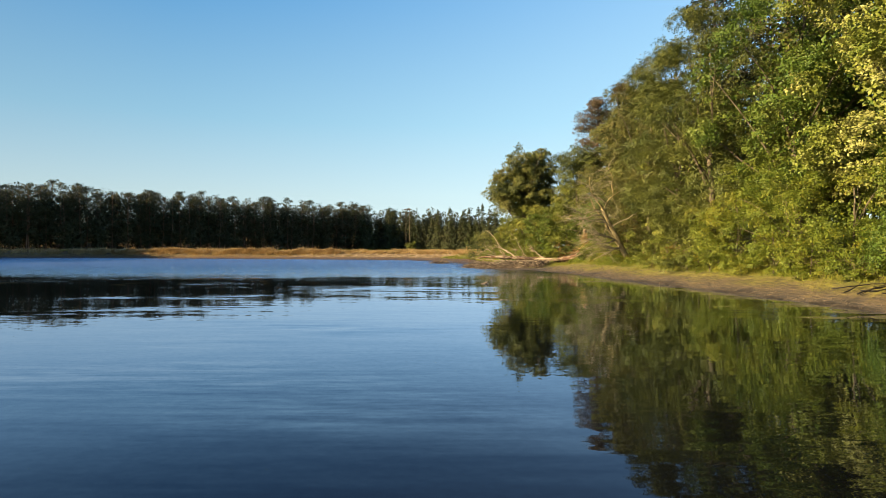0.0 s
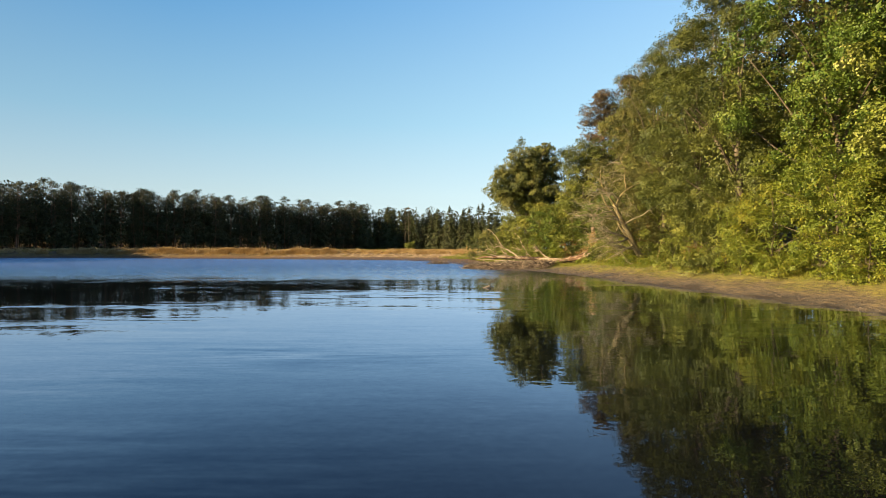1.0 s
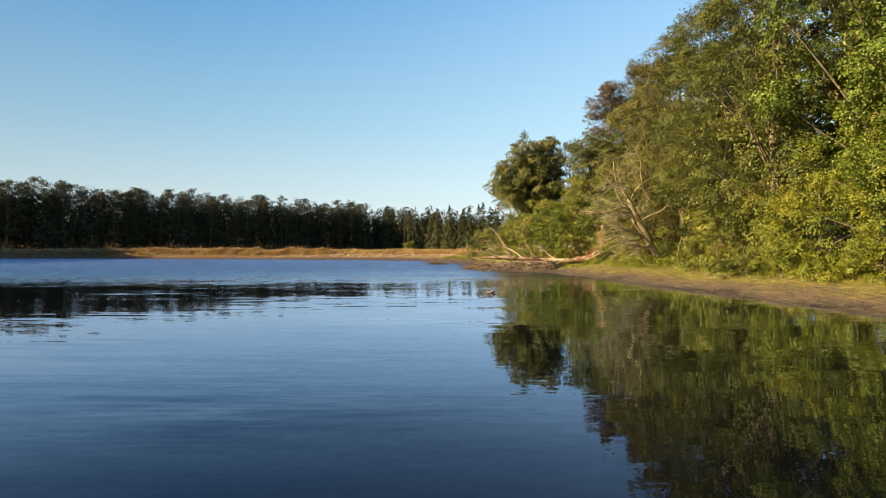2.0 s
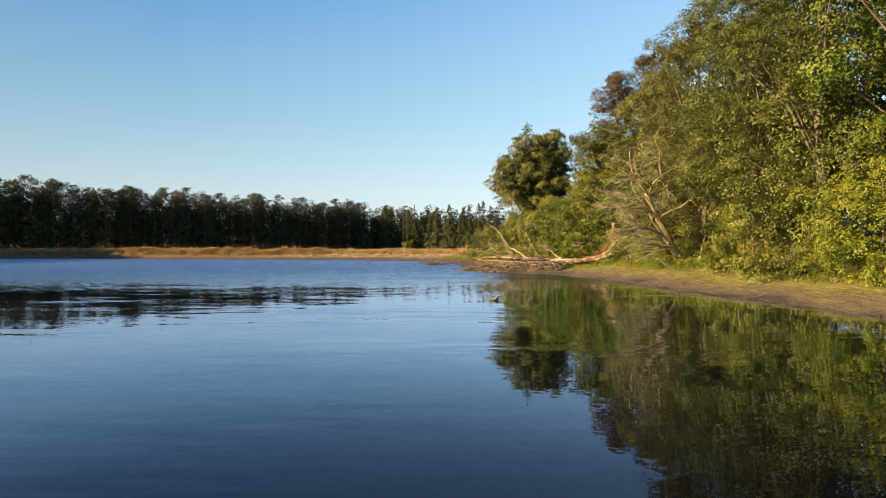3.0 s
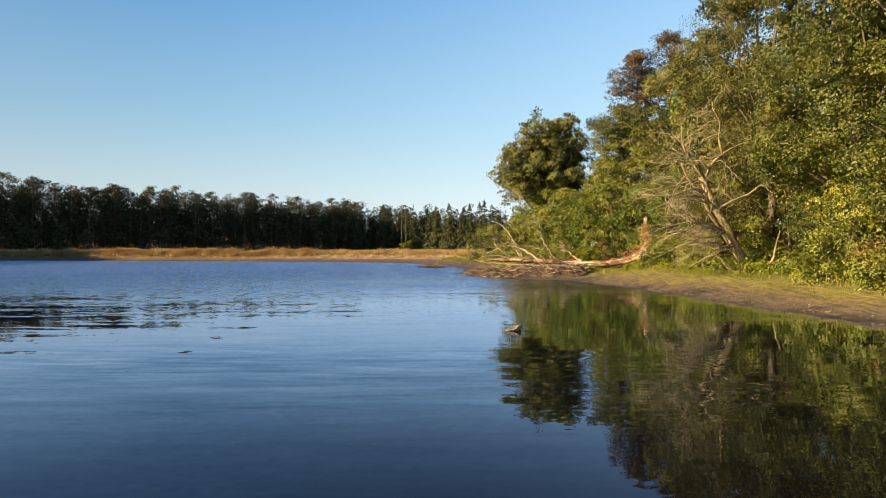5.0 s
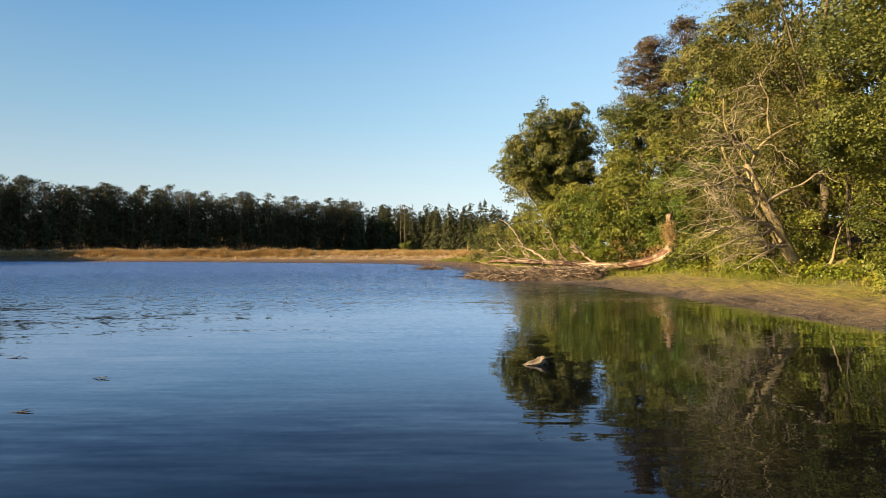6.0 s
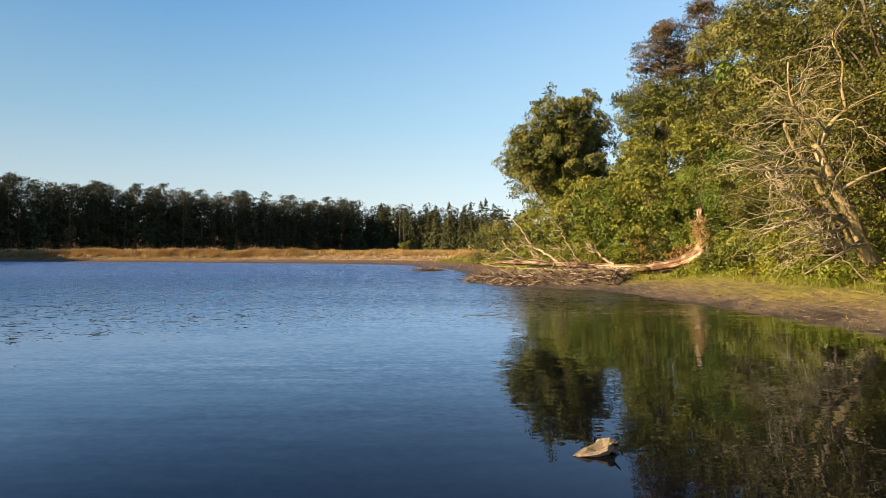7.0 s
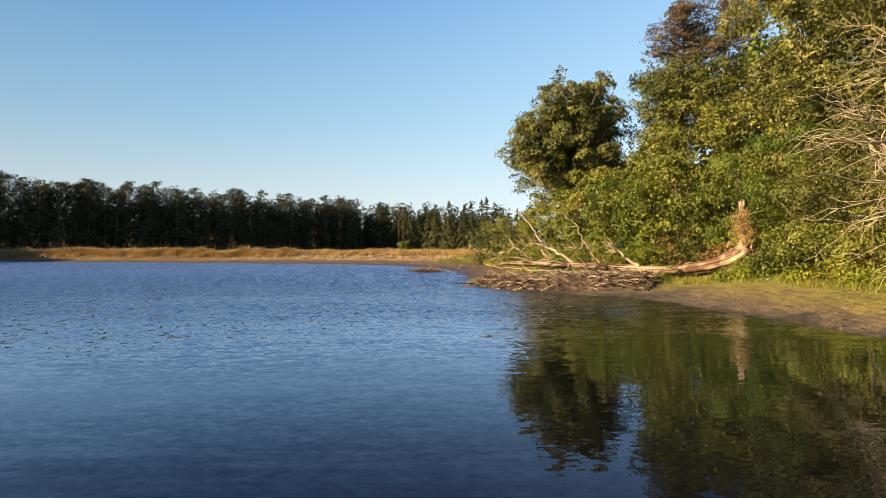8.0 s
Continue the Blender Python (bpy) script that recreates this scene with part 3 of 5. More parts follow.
def spruce(name, x, y, height, spread, tiers, per, leaf, seed, label, group="", z=None):
    """A spruce: straight trunk and whorls of drooping boughs that shorten towards the tip."""
    rng = np.random.default_rng(seed)
    root = empty_at(name, x, y, gz(x, y) if z is None else z)
    v, f = tube([(0, 0, -0.2), (0, 0, height * 0.5), (0, 0, height)], [0.22, 0.14, 0.02], 6)
    mesh_ob("trunk", v, f, M_BARK, root)
    pts = []
    for t in 1 - rng.uniform(0, 1, tiers * 6) ** 0.7:
        ln = spread * (1 - t) ** 0.62 * rng.uniform(0.55, 1.1) + 0.22
        a = rng.uniform(0, 2 * math.pi)
        u = rng.uniform(0.1, 1, per)
        pts.append(np.stack([np.cos(a) * ln * u, np.sin(a) * ln * u, height * (0.05 + 0.93 * t) - ln * u * 0.32 + 0.1 * ln * u * u], 1) + rng.normal(size=(per, 3)) * np.array([0.16, 0.16, 0.09]) * (1 - 0.7 * t))
    pts.append(np.stack([rng.normal(size=14) * 0.12, rng.normal(size=14) * 0.12, height * rng.uniform(0.93, 1.0, 14)], 1))
    p = np.concatenate(pts)
    out = unit(p * np.array([1, 1, 0]) + 1e-4)
    nrm = unit(out * 0.8 + np.array([0, 0, 0.35]) + rng.normal(size=p.shape) * 0.45)
    co, tris = leaves(rng, p, nrm, leaf * (0.5 + 0.5 * (1 - np.clip(p[:, 2] / height, 0, 1))), 0.55, 0.5)
    tri_mesh_ob("crown", co, tris, M_SPRUCE, root)
    return tagged(root, label, "conifer", group)


T_ALDER = "tall dark green alder with foliage down to the bank"
T_SHRUB = "leafy green shrub at the edge of the muddy bank"
T_GOLD = "bright yellow-green shrub at the edge of the muddy bank"
T_BACK = "tall leafy tree in the wood behind the shore"

# bank trees, front row
broadleaf("alder_tree", 15.9, 34.3, 15.5, 4.0, 3.0, 0.4, 190, 0.74, 430, 0.094, M_ALDER, M_BARK, 11, T_ALDER, cush=1.75, inner=5000)
broadleaf("alder_tree", 16.2, 39.7, 15.5, 3.8, 2.9, 0.4, 170, 0.74, 420, 0.094, M_ALDER, M_BARK, 12, T_ALDER, cush=1.75, inner=5000)
broadleaf("hazel_tree", 18.2, 29.0, 16.5, 4.4, 3.5, 0.4, 165, 0.74, 340, 0.112, M_HAZEL, M_BARK, 14, "tall fresh green hazel beside the bank", cush=1.75, inner=6000)
broadleaf("sycamore_tree", 19.4, 23.3, 16.5, 4.6, 3.4, 0.6, 140, 0.74, 330, 0.14, M_SYCAMORE, M_BARK, 15, "yellowing sycamore leaning over the bank", cush=1.75, inner=6000)
broadleaf("hazel_tree", 19.5, 17.0, 14.0, 4.4, 4.4, 0.6, 80, 1.0, 140, 0.18, M_HAZEL, M_BARK, 16, "tall fresh green hazel beside the bank", cush=1.75, inner=6000)
broadleaf("alder_tree", 17.6, 50.5, 15.6, 3.7, 3.7, 0.4, 154, 0.74, 240, 0.14, M_WILLOW, M_BARK, 17, "tall olive green alder behind the broken trunk", cush=1.75, inner=5000)
broadleaf("alder_tree", 18.4, 58.0, 13.6, 3.6, 3.6, 0.4, 140, 0.74, 240, 0.14, M_OAK, M_BARK, 18, "leafy green alder behind the fallen tree", cush=1.75, inner=5000)
broadleaf("alder_tree", 16.6, 45.5, 15.0, 3.4, 3.4, 0.4, 125, 0.74, 360, 0.088, M_WILLOW, M_BARK, 19, "olive green alder behind the leaning willow", cush=1.75, inner=5000)
broadleaf("hazel_tree", 18.6, 11.0, 13.0, 4.4, 4.4, 0.4, 90, 1.0, 202, 0.16, M_HAZEL, M_BARK, 26, "tall fresh green hazel beside the bank", cush=1.75, inner=6000)
# shrubs along the foot of the trees
for k, (sx, sy, h, r, mt, lb) in enumerate([
        (16.4, 23.0, 4.4, 2.4, M_SHRUB, T_GOLD), (15.9, 26.6, 5.0, 2.3, M_SHRUB, T_GOLD), (15.4, 30.2, 4.6, 2.1, M_SHRUB, T_GOLD), (16.8, 18.8, 4.6, 2.5, M_HAZEL, T_SHRUB), (10.4, 70.2, 6.4, 2.5, M_THORN, T_SHRUB),
        (14.9, 33.6, 3.6, 1.7, M_THORN, T_SHRUB), (15.2, 37.0, 4.0, 1.8, M_THORN, T_SHRUB), (16.4, 40.5, 3.6, 1.7, M_ALDER, T_SHRUB), (16.0, 43.5, 6.5, 2.2, M_THORN, T_SHRUB),
        (14.9, 46.6, 5.0, 2.0, M_WILLOW, T_SHRUB), (14.8, 49.6, 5.0, 1.9, M_WILLOW, T_SHRUB), (15.2, 52.6, 5.6, 1.9, M_HAZEL, T_SHRUB), (14.4, 56.0, 5.4, 2.0, M_HAZEL, T_SHRUB), (20.8, 60.5, 7.0, 2.6, M_ALDER, T_SHRUB), (24.5, 66.0, 8.0, 3.0, M_ALDER, T_SHRUB),
        (12.6, 58.6, 5.2, 2.0, M_THORN, T_SHRUB), (14.2, 61.0, 7.6, 2.5, M_THORN, T_SHRUB), (10.8, 61.0, 4.8, 2.0, M_HAZEL, T_SHRUB), (12.0, 65.0, 6.0, 2.4, M_THORN, T_SHRUB),
        (9.2, 64.6, 5.0, 2.1, M_THORN, T_SHRUB), (8.0, 68.5, 4.8, 2.1, M_THORN, T_SHRUB), (6.4, 74.0, 3.9, 2.0, M_OAK, T_SHRUB), (9.6, 77.0, 4.2, 2.4, M_ALDER, T_SHRUB),
        (5.9, 84.0, 3.6, 2.2, M_ALDER, T_SHRUB), (11.4, 63.0, 5.2, 2.0, M_THORN, T_SHRUB), (14.2, 66.8, 6.4, 2.4, M_THORN, T_SHRUB), (16.2, 69.5, 8.0, 2.6, M_ALDER, T_SHRUB), (16.6, 58.8, 7.0, 2.2, M_THORN, T_SHRUB), (18.0, 64.5, 9.5, 3.0, M_OAK, T_SHRUB), (13.5, 73.0, 6.0, 2.6, M_ALDER, T_SHRUB)]):
    broadleaf("shrub", sx, sy, h, r, r, -0.3, int(27 * r * (h / 5) ** 0.6), 0.52, 300 if sy < 32 else 250 if sy < 57 else 110, 0.080 if sy < 32 else 0.085 if sy < 57 else 0.140, mt, M_BARK, 40 + k, lb, "shrub", 0.07, 8, group="shrubs on the bank", cush=0.95, inner=420)
rngs = np.random.default_rng(91)
for k, (sx, sy) in enumerate([(16.6, 17.5), (16.1, 19.6), (15.9, 21.8), (15.5, 24.2), (15.1, 26.4), (14.8, 28.6), (14.3, 30.9), (14.0, 33.0), (13.7, 35.2), (13.6, 37.4), 
                              (15.0, 45.0), (13.2, 46.4), (12.8, 48.3), (12.9, 50.3), (14.0, 52.0), (13.6, 54.9), (12.2, 56.9), (10.9, 58.4), (9.6, 60.2), (8.4, 62.2), (7.2, 65.0), (6.0, 69.0)]):
    h = rngs.uniform(1.3, 2.3)
    broadleaf("bramble_bush", sx, sy, h, rngs.uniform(1.0, 1.4), rngs.uniform(1.1, 1.5), -0.3, 20, 0.42, 230 if sy < 32 else 170, 0.072 if sy < 32 else 0.09, (M_SHRUB if k < 7 or k > 14 and k % 2 else (M_THORN, M_ALDER, M_THORN)[k % 3]), M_BARK, 120 + k,
              "low bramble bush spilling onto the bank", "bush", 0.03, 3, group="low bushes on the bank", shell=0.3, inner=60)
for k, (sx, sy, h, r) in enumerate([(12.7, 54.9, 1.3, 0.6), (14.2, 54.6, 1.7, 0.7), (15.3, 47.8, 3.2, 1.0), (12.0, 57.6, 2.0, 0.8), (14.3, 36.0, 1.5, 0.7)]):
    broadleaf("bracken_clump", sx, sy, h, r, r, -0.2, 22, 0.34, 80, 0.11, M_BRACKEN, M_BARK, 160 + k, "withered orange-brown bracken among the shrubs", "bracken", 0.02, 3, group="bracken on the bank", shell=0.4)
# the oak and its neighbours
broadleaf("oak_tree", 10.4, 73.0, 15.2, 4.6, 4.4, 3.4, 250, 0.85, 330, 0.165, M_OAK, M_BARK, 21, "big dark green oak standing above the shore shrubs", "tree", 0.35, 16, shell=0.3, inner=6000,
          lobes=[(0.8, 0, 11.5, 3.0, 3.2, 2.8, 5), (1.0, 0, 8.4, 3.1, 3.2, 3.0, 5), (-2.4, -0.4, 7.2, 2.4, 2.8, 2.6, 4), (-0.7, 0.3, 10.0, 2.8, 2.8, 2.6, 3), (1.2, 0.2, 5.8, 2.9, 2.7, 1.9, 3)])
broadleaf("ash_tree", 15.8, 66.5, 12.4, 3.2, 3.0, 4.5, 105, 0.8, 260, 0.15, M_ALDER, M_BARK, 22, "slender tree with an open green crown beside the oak",
          lobes=[(-0.4, 0, 9.3, 2.2, 2.4, 2.2, 4), (-0.4, 0, 6.4, 1.7, 2.0, 1.7, 1.6), (2.4, 0, 8.4, 2.2, 2.4, 3.2, 4)], shell=0.3, inner=1300)
pine("pine_tree", 20.9, 78.0, 22.4 - gz(20.9, 78.0), 3.4, 0.4, 140, 230, 0.17, 23, "tall Scots pine with reddish crown behind the shrubs", trunk_r=0.28, clump_r=1.05, m_leaf=M_PINE_RUST)
pine("pine_tree", 23.9, 78.0, 24.6 - gz(23.9, 78.0), 3.4, 0.4, 120, 200, 0.18, 27, "tall Scots pine with reddish crown behind the shrubs", trunk_r=0.28, clump_r=1.05, m_leaf=M_PINE_RUST)
pine("pine_tree", 23.2, 50.0, 24.0, 3.7, 0.35, 100, 150, 0.22, 24, "tall Scots pine rising above the leafy trees", trunk_r=0.28)
pine("pine_tree", 21.5, 36.0, 20.5, 3.8, 0.4, 80, 110, 0.26, 25, "tall Scots pine rising above the leafy trees", trunk_r=0.28)
# second row, closing the wood behind
for k, (sx, sy, h) in enumerate([(22.5, 20, 16), (23, 27, 17.5), (21.0, 44, 17), (21.5, 56, 16), (22, 63, 15), (26, 40, 18), (24.5, 70, 13), (19, 79, 9), (21.3, 33, 16), (25, 32, 18), (22.5, 24, 16)]):
    broadleaf("woodland_tree", sx, sy, h, 4.6, 4.6, 0.2, 120, 1.15, 56, 0.33, (M_ALDER, M_HAZEL, M_WILLOW)[k % 3], M_BARK, 70 + k, T_BACK, group="trees behind the shore", inner=700)

for k in range(15):
    sx, sy = 19.6 + 0.9 * math.sin(k * 2.1) + (1.5 if k < 5 else 0), 12 + 3.4 * k
    broadleaf("understorey_bush", sx, sy, 7.5 + math.sin(k * 1.7), 2.6, 2.4, -0.3, 60, 0.95, 42, 0.26, (M_ALDER, M_HAZEL, M_OAK)[k % 3], M_BARK, 800 + k,
              "shaded leafy bush inside the shore wood", "bush", 0.06, 3, group="bushes inside the shore wood", inner=250)
for k in range(6):
    broadleaf("understorey_bush", 28 + 0.8 * math.sin(k * 2.0), 34 + 7 * k, 9.0, 4.2, 4.2, -0.3, 50, 1.4, 40, 0.42, M_ALDER, M_BARK, 820 + k,
              "shaded leafy bush inside the shore wood", "bush", 0.06, 3, group="bushes inside the shore wood", inner=200)


for k in range(5):
    broadleaf("understorey_bush", 23.6 + 0.7 * math.sin(k * 2.3), 9 + 5 * k, 10.0, 3.0, 3.2, -0.3, 60, 1.2, 44, 0.34, M_HAZEL, M_BARK, 840 + k,
              "shaded leafy bush inside the shore wood", "bush", 0.06, 3, group="bushes inside the shore wood", inner=250)
for k, (sx, sy) in enumerate([(24.6, 34.6), (29.0, 40.5), (26.5, 27.5), (25.4, 20.0), (19.6, 68.0), (22.4, 73.5), (25.5, 80.0), (17.6, 75.5), (21.0, 86.0), (27.5, 91.0), (29.0, 74.0), (15.2, 81.0)]):
    broadleaf("understorey_bush", sx, sy, 10.0 if sy < 60 else 7.0, 3.4, 3.4, -0.5, 70, 1.2, 50, 0.36, M_HAZEL, M_BARK, 845 + k,
              "shaded leafy bush inside the shore wood", "bush", 0.06, 3, group="bushes inside the shore wood", inner=400)
for k in range(9):
    broadleaf("understorey_bush", 32.5 + 0.9 * math.sin(k * 2.0), 12 + 8 * k, 11.0, 5.0, 5.0, -0.5, 60, 1.7, 44, 0.5, M_ALDER, M_BARK, 850 + k,
              "shaded leafy bush inside the shore wood", "bush", 0.06, 3, group="bushes inside the shore wood", inner=250)
broadleaf("bramble_bush", 15.5, 19.2, 2.7, 1.5, 1.7, 0.55, 40, 0.42, 230, 0.075, M_HAZEL, M_BARK, 150, "leafy bush arching low over dead sticks on the mud", "bush", 0.04, 6, group="low bushes on the bank", shell=0.3, inner=300)
rngd = np.random.default_rng(152)


def wood_part(name, pts, r0, r1, material, parent, seed, label="", sides=8, rough=0.06):
    rng = np.random.default_rng(seed)
    n = len(pts)
    v, f = tube(pts, np.linspace(r0, r1, n), sides, rng, rough)
    ob = mesh_ob(name, v, f, material, parent, True)
    set_grain(ob, pts, sides)
    return tagged(ob, label) if label else ob


def smooth_line(pts, n):
    """A rounded line of n points through the given ones."""
    p = np.array(pts, float)
    out = []
    for i in range(len(p) - 1):
        a, b, c, d = p[max(i - 1, 0)], p[i], p[i + 1], p[min(i + 2, len(p) - 1)]
        for t in np.linspace(0, 1, n, endpoint=False):
            out.append(0.5 * (2 * b + (c - a) * t + (2 * a - 5 * b + 4 * c - d) * t * t + (3 * b - a - 3 * c + d) * t ** 3))
    return np.array(out + [p[-1]])


# ---- the snapped tree that lies along the shore ----
def fallen_tree():
    rng = np.random.default_rng(3)
    root = empty_at("fallen_tree", 13.2, 53.5, 0)
    o = np.array([13.2, 53.5, 0.0])

    def line(pts, n=3):
        return smooth_line(np.array(pts) - o, n)
    g = gz(13.3, 53.5)
    # thin upright stem behind the torn end, broken off at the top
    pts = line([(13.45, 53.75, g - 0.3), (13.37, 53.72, g + 0.3), (13.28, 53.7, g + 0.9), (13.32, 53.68, g + 1.5), (13.2, 53.68, g + 2.1), (13.24, 53.68, g + 2.75)], 5)
    k = len(pts)
    v, f = tube(pts, np.interp(np.linspace(0, 1, k), [0, 0.15, 0.4, 0.6, 0.8, 0.86, 0.97, 1], [0.36, 0.24, 0.17, 0.13, 0.10, 0.13, 0.14, 0.06]), 20, rng, 0.07)
    # deep flutes and torn ridges run up the stem
    flute = 1 + 0.20 * np.sin(np.arange(20) * 2.51) + 0.14 * rng.normal(size=20)
    v = [tuple(np.array(pts[i // 20]) + (np.array(q) - np.array(pts[i // 20])) * (flute[i % 20] + 0.1 * math.sin(i // 20 * 1.3 + i % 20))) for i, q in enumerate(v)]
    stem = mesh_ob("stem", v, f, M_DEADWOOD, root, True)
    set_grain(stem, pts, 20)
    tagged(stem, "upright splintered stem, torn and reddish brown")
    # withered brown leaves and twigs still hang round the stem
    at = rng.uniform(0.30, 0.84, 46)
    hang = np.stack([np.interp(at, np.linspace(0, 1, k), pts[:, q]) for q in range(3)], 1) + rng.normal(size=(46, 3)) * np.array([0.18, 0.12, 0.08]) - np.array([0.14, 0.16, 0])
    co, tris = clump_leaves(rng, hang, rng.uniform(0.16, 0.30, 46), 90, 0.06, 1.1, 0.4, 0.5)
    tagged(tri_mesh_ob("withered_leaves", co, tris, M_GRASS_GOLD, root), "withered tan leaves hanging on the stem")
    for q in range(9):
        b = np.array([0.05, 0.1, g + rng.uniform(0.9, 2.3)])
        wood_part("twig", bent(rng, b, b + np.array([rng.uniform(-0.9, 0.9), -0.35, rng.uniform(-0.1, 0.3)]), 5, 0.15), 0.018, 0.006, M_TWIG, root, 360 + q, sides=4)
    # torn fibres and shards round the thick broken end
    for q in range(26):
        a = rng.uniform(0, 6.28)
        b = np.array([0.0 + rng.uniform(-0.12, 0.2), 0.22 * math.cos(a) - 0.02, 1.55 + 0.30 * math.sin(a)])
        d = np.array([rng.uniform(0.02, 0.16), 0.05 * math.cos(a), rng.uniform(0.02, 0.42) if math.sin(a) > -0.2 else rng.uniform(-0.5, -0.1)])
        wood_part("splinter", bent(rng, b, b + d, 4, 0.12), rng.uniform(0.04, 0.085), 0.01, M_DEADWOOD, root, 300 + q, sides=5)
    trunk = line([(13.34, 53.46, 1.80), (13.06, 53.66, 1.52), (12.64, 54.0, 1.24), (12.03, 54.5, 1.03), (11.3, 55.08, 0.88), (10.53, 55.64, 0.80), (9.18, 56.56, 0.88), (7.35, 57.68, 1.02),
                  (5.61, 58.66, 1.05), (4.29, 59.36, 1.07), (3.52, 59.75, 0.94)], 4)
    k = len(trunk)
    rad = np.interp(np.linspace(0, 1, k), [0, 0.08, 0.2, 0.3, 0.45, 0.65, 0.85, 1], [0.35, 0.35, 0.27, 0.22, 0.19, 0.15, 0.10, 0.03])
    rad = rad * (1 + 0.06 * np.sin(np.arange(k) * 1.9) + 0.05 * rng.normal(size=k))
    v, f = tube(trunk, rad, 18, rng, 0.075)
    flute = 1 + 0.13 * np.sin(np.arange(18) * 2.1) + 0.10 * rng.normal(size=18)
    v = [tuple(np.array(trunk[i // 18]) + (np.array(q) - np.array(trunk[i // 18])) * flute[i % 18]) for i, q in enumerate(v)]
    log = mesh_ob("trunk", v, f, M_DEADWOOD, root, True)
    set_grain(log, trunk, 18)
    tagged(log, "pale barkless trunk lying on the bank")
    limbs = [
        ([(7.23, 57.75, 1.05), (6.62, 58.1, 1.54), (6.12, 58.38, 1.87), (5.79, 58.56, 2.1), (5.54, 58.7, 2.66), (4.91, 59.04, 3.44), (4.37, 59.32, 3.83)], 0.12, 0.02),
        ([(5.92, 58.49, 1.99), (5.48, 58.73, 2.07), (5.09, 58.94, 1.93), (4.88, 59.05, 1.65)], 0.055, 0.02),
        ([(6.25, 58.31, 1.04), (6.02, 58.43, 1.4), (5.82, 58.55, 1.65), (5.72, 58.6, 2.04), (5.7, 58.6, 2.5)], 0.07, 0.015),
        ([(5.56, 58.69, 1.06), (5.22, 58.87, 1.39), (4.88, 59.05, 1.65), (4.51, 59.25, 1.93), (4.34, 59.33, 2.28), (4.26, 59.37, 2.57)], 0.05, 0.012),
        ([(4.56, 59.22, 1.9), (4.15, 59.43, 1.62), (3.74, 59.64, 1.38), (3.35, 59.84, 1.23)], 0.04, 0.012),
        ([(8.36, 57.07, 1.0), (8.1, 57.23, 1.34), (7.92, 57.34, 1.68), (7.76, 57.44, 2.03), (7.52, 57.58, 2.28), (7.35, 57.68, 2.85), (7.09, 57.83, 3.15), (6.85, 57.97, 3.38)], 0.055, 0.012),
        ([(7.66, 57.5, 2.03), (7.4, 57.65, 1.76), (7.04, 57.86, 1.3)], 0.035, 0.015),
        ([(9.82, 56.14, 0.95), (9.56, 56.3, 1.15), (9.29, 56.49, 1.4), (9.07, 56.63, 1.66), (8.85, 56.77, 1.97), (8.69, 56.86, 2.11)], 0.12, 0.02),
        ([(9.24, 56.51, 1.43), (9.0, 56.67, 1.63), (8.67, 56.88, 1.71)], 0.07, 0.02),
        ([(8.96, 56.7, 0.87), (8.8, 56.6, 0.56), (8.63, 56.4, 0.31), (8.42, 56.2, 0.17)], 0.06, 0.02),
        ([(7.1, 57.8, 1.0), (6.7, 57.4, 0.7), (6.3, 57.0, 0.45), (5.9, 56.6, 0.25)], 0.06, 0.02),
        ([(6.4, 58.2, 1.0), (5.8, 57.7, 0.75), (5.2, 57.3, 0.5)], 0.05, 0.015),
        ([(9.3, 56.3, 0.72), (7.8, 57.0, 0.70), (6.4, 57.8, 0.74), (5.0, 58.6, 0.80), (3.9, 59.2, 0.86), (3.0, 59.6, 1.05)], 0.085, 0.02),
        ([(6.9, 57.9, 1.0), (6.2, 57.9, 1.25), (5.3, 58.2, 1.22), (4.4, 58.6, 1.38), (3.6, 58.9, 1.34)], 0.05, 0.012),
        ([(8.6, 56.9, 0.9), (8.0, 56.6, 1.1), (7.5, 56.5, 1.0), (6.9, 56.3, 1.12)], 0.05, 0.012)]
    for q, (pts, r0, r1) in enumerate(limbs):
        way = line(pts, 4)
        way[1:-1] += rng.normal(size=(len(way) - 2, 3)) * 0.035
        wood_part("limb", way, r0 * 0.68, r1 * 0.75, M_LIMB, root, 320 + q, sides=7)
    # side twigs
    for q in range(64):
        pts, r0, r1 = limbs[rng.choice([0, 1, 2, 3, 4, 5, 6, 7, 8, 12, 13, 14])]
        a = np.array(pts[rng.integers(1, len(pts) - 1)]) - o
        d = unit(np.array([-0.6, rng.normal() * 0.5, rng.uniform(-0.2, 1.0)])) * rng.uniform(0.3, 0.9)
        wood_part("twig", bent(rng, a, a + d, 5, 0.25), 0.020, 0.008, M_LIMB, root, 380 + q, sides=4)
    return tagged(root, "snapped pale tree trunk lying along the muddy shore with bare limbs", "fallen tree")


fallen_tree()


def sticks(rng, n, place, length, radius, tilt=0.35, sides=4):
    """Loose bent sticks thrown together."""
    pieces = []
    for _ in range(n):
        x, y, z = place(rng)
        a = rng.uniform(0, 2 * math.pi)
        ln = length * rng.uniform(0.35, 1.4)
        e = np.array([math.cos(a), math.sin(a), rng.normal() * tilt]) * ln / 2
        c = np.array([x, y, z])
        r = radius * rng.uniform(0.5, 1.6)
        pieces.append(tube(bent(rng, c - e, c + e, 4, 0.25), [r, r * 0.9, r * 0.7, r * 0.35], sides))
    return joined(pieces)


rngb = np.random.default_rng(8)
CREST = [(9.8, 54.2), (8.0, 55.0), (6.2, 55.8), (4.4, 57.3), (2.7, 60.0)]


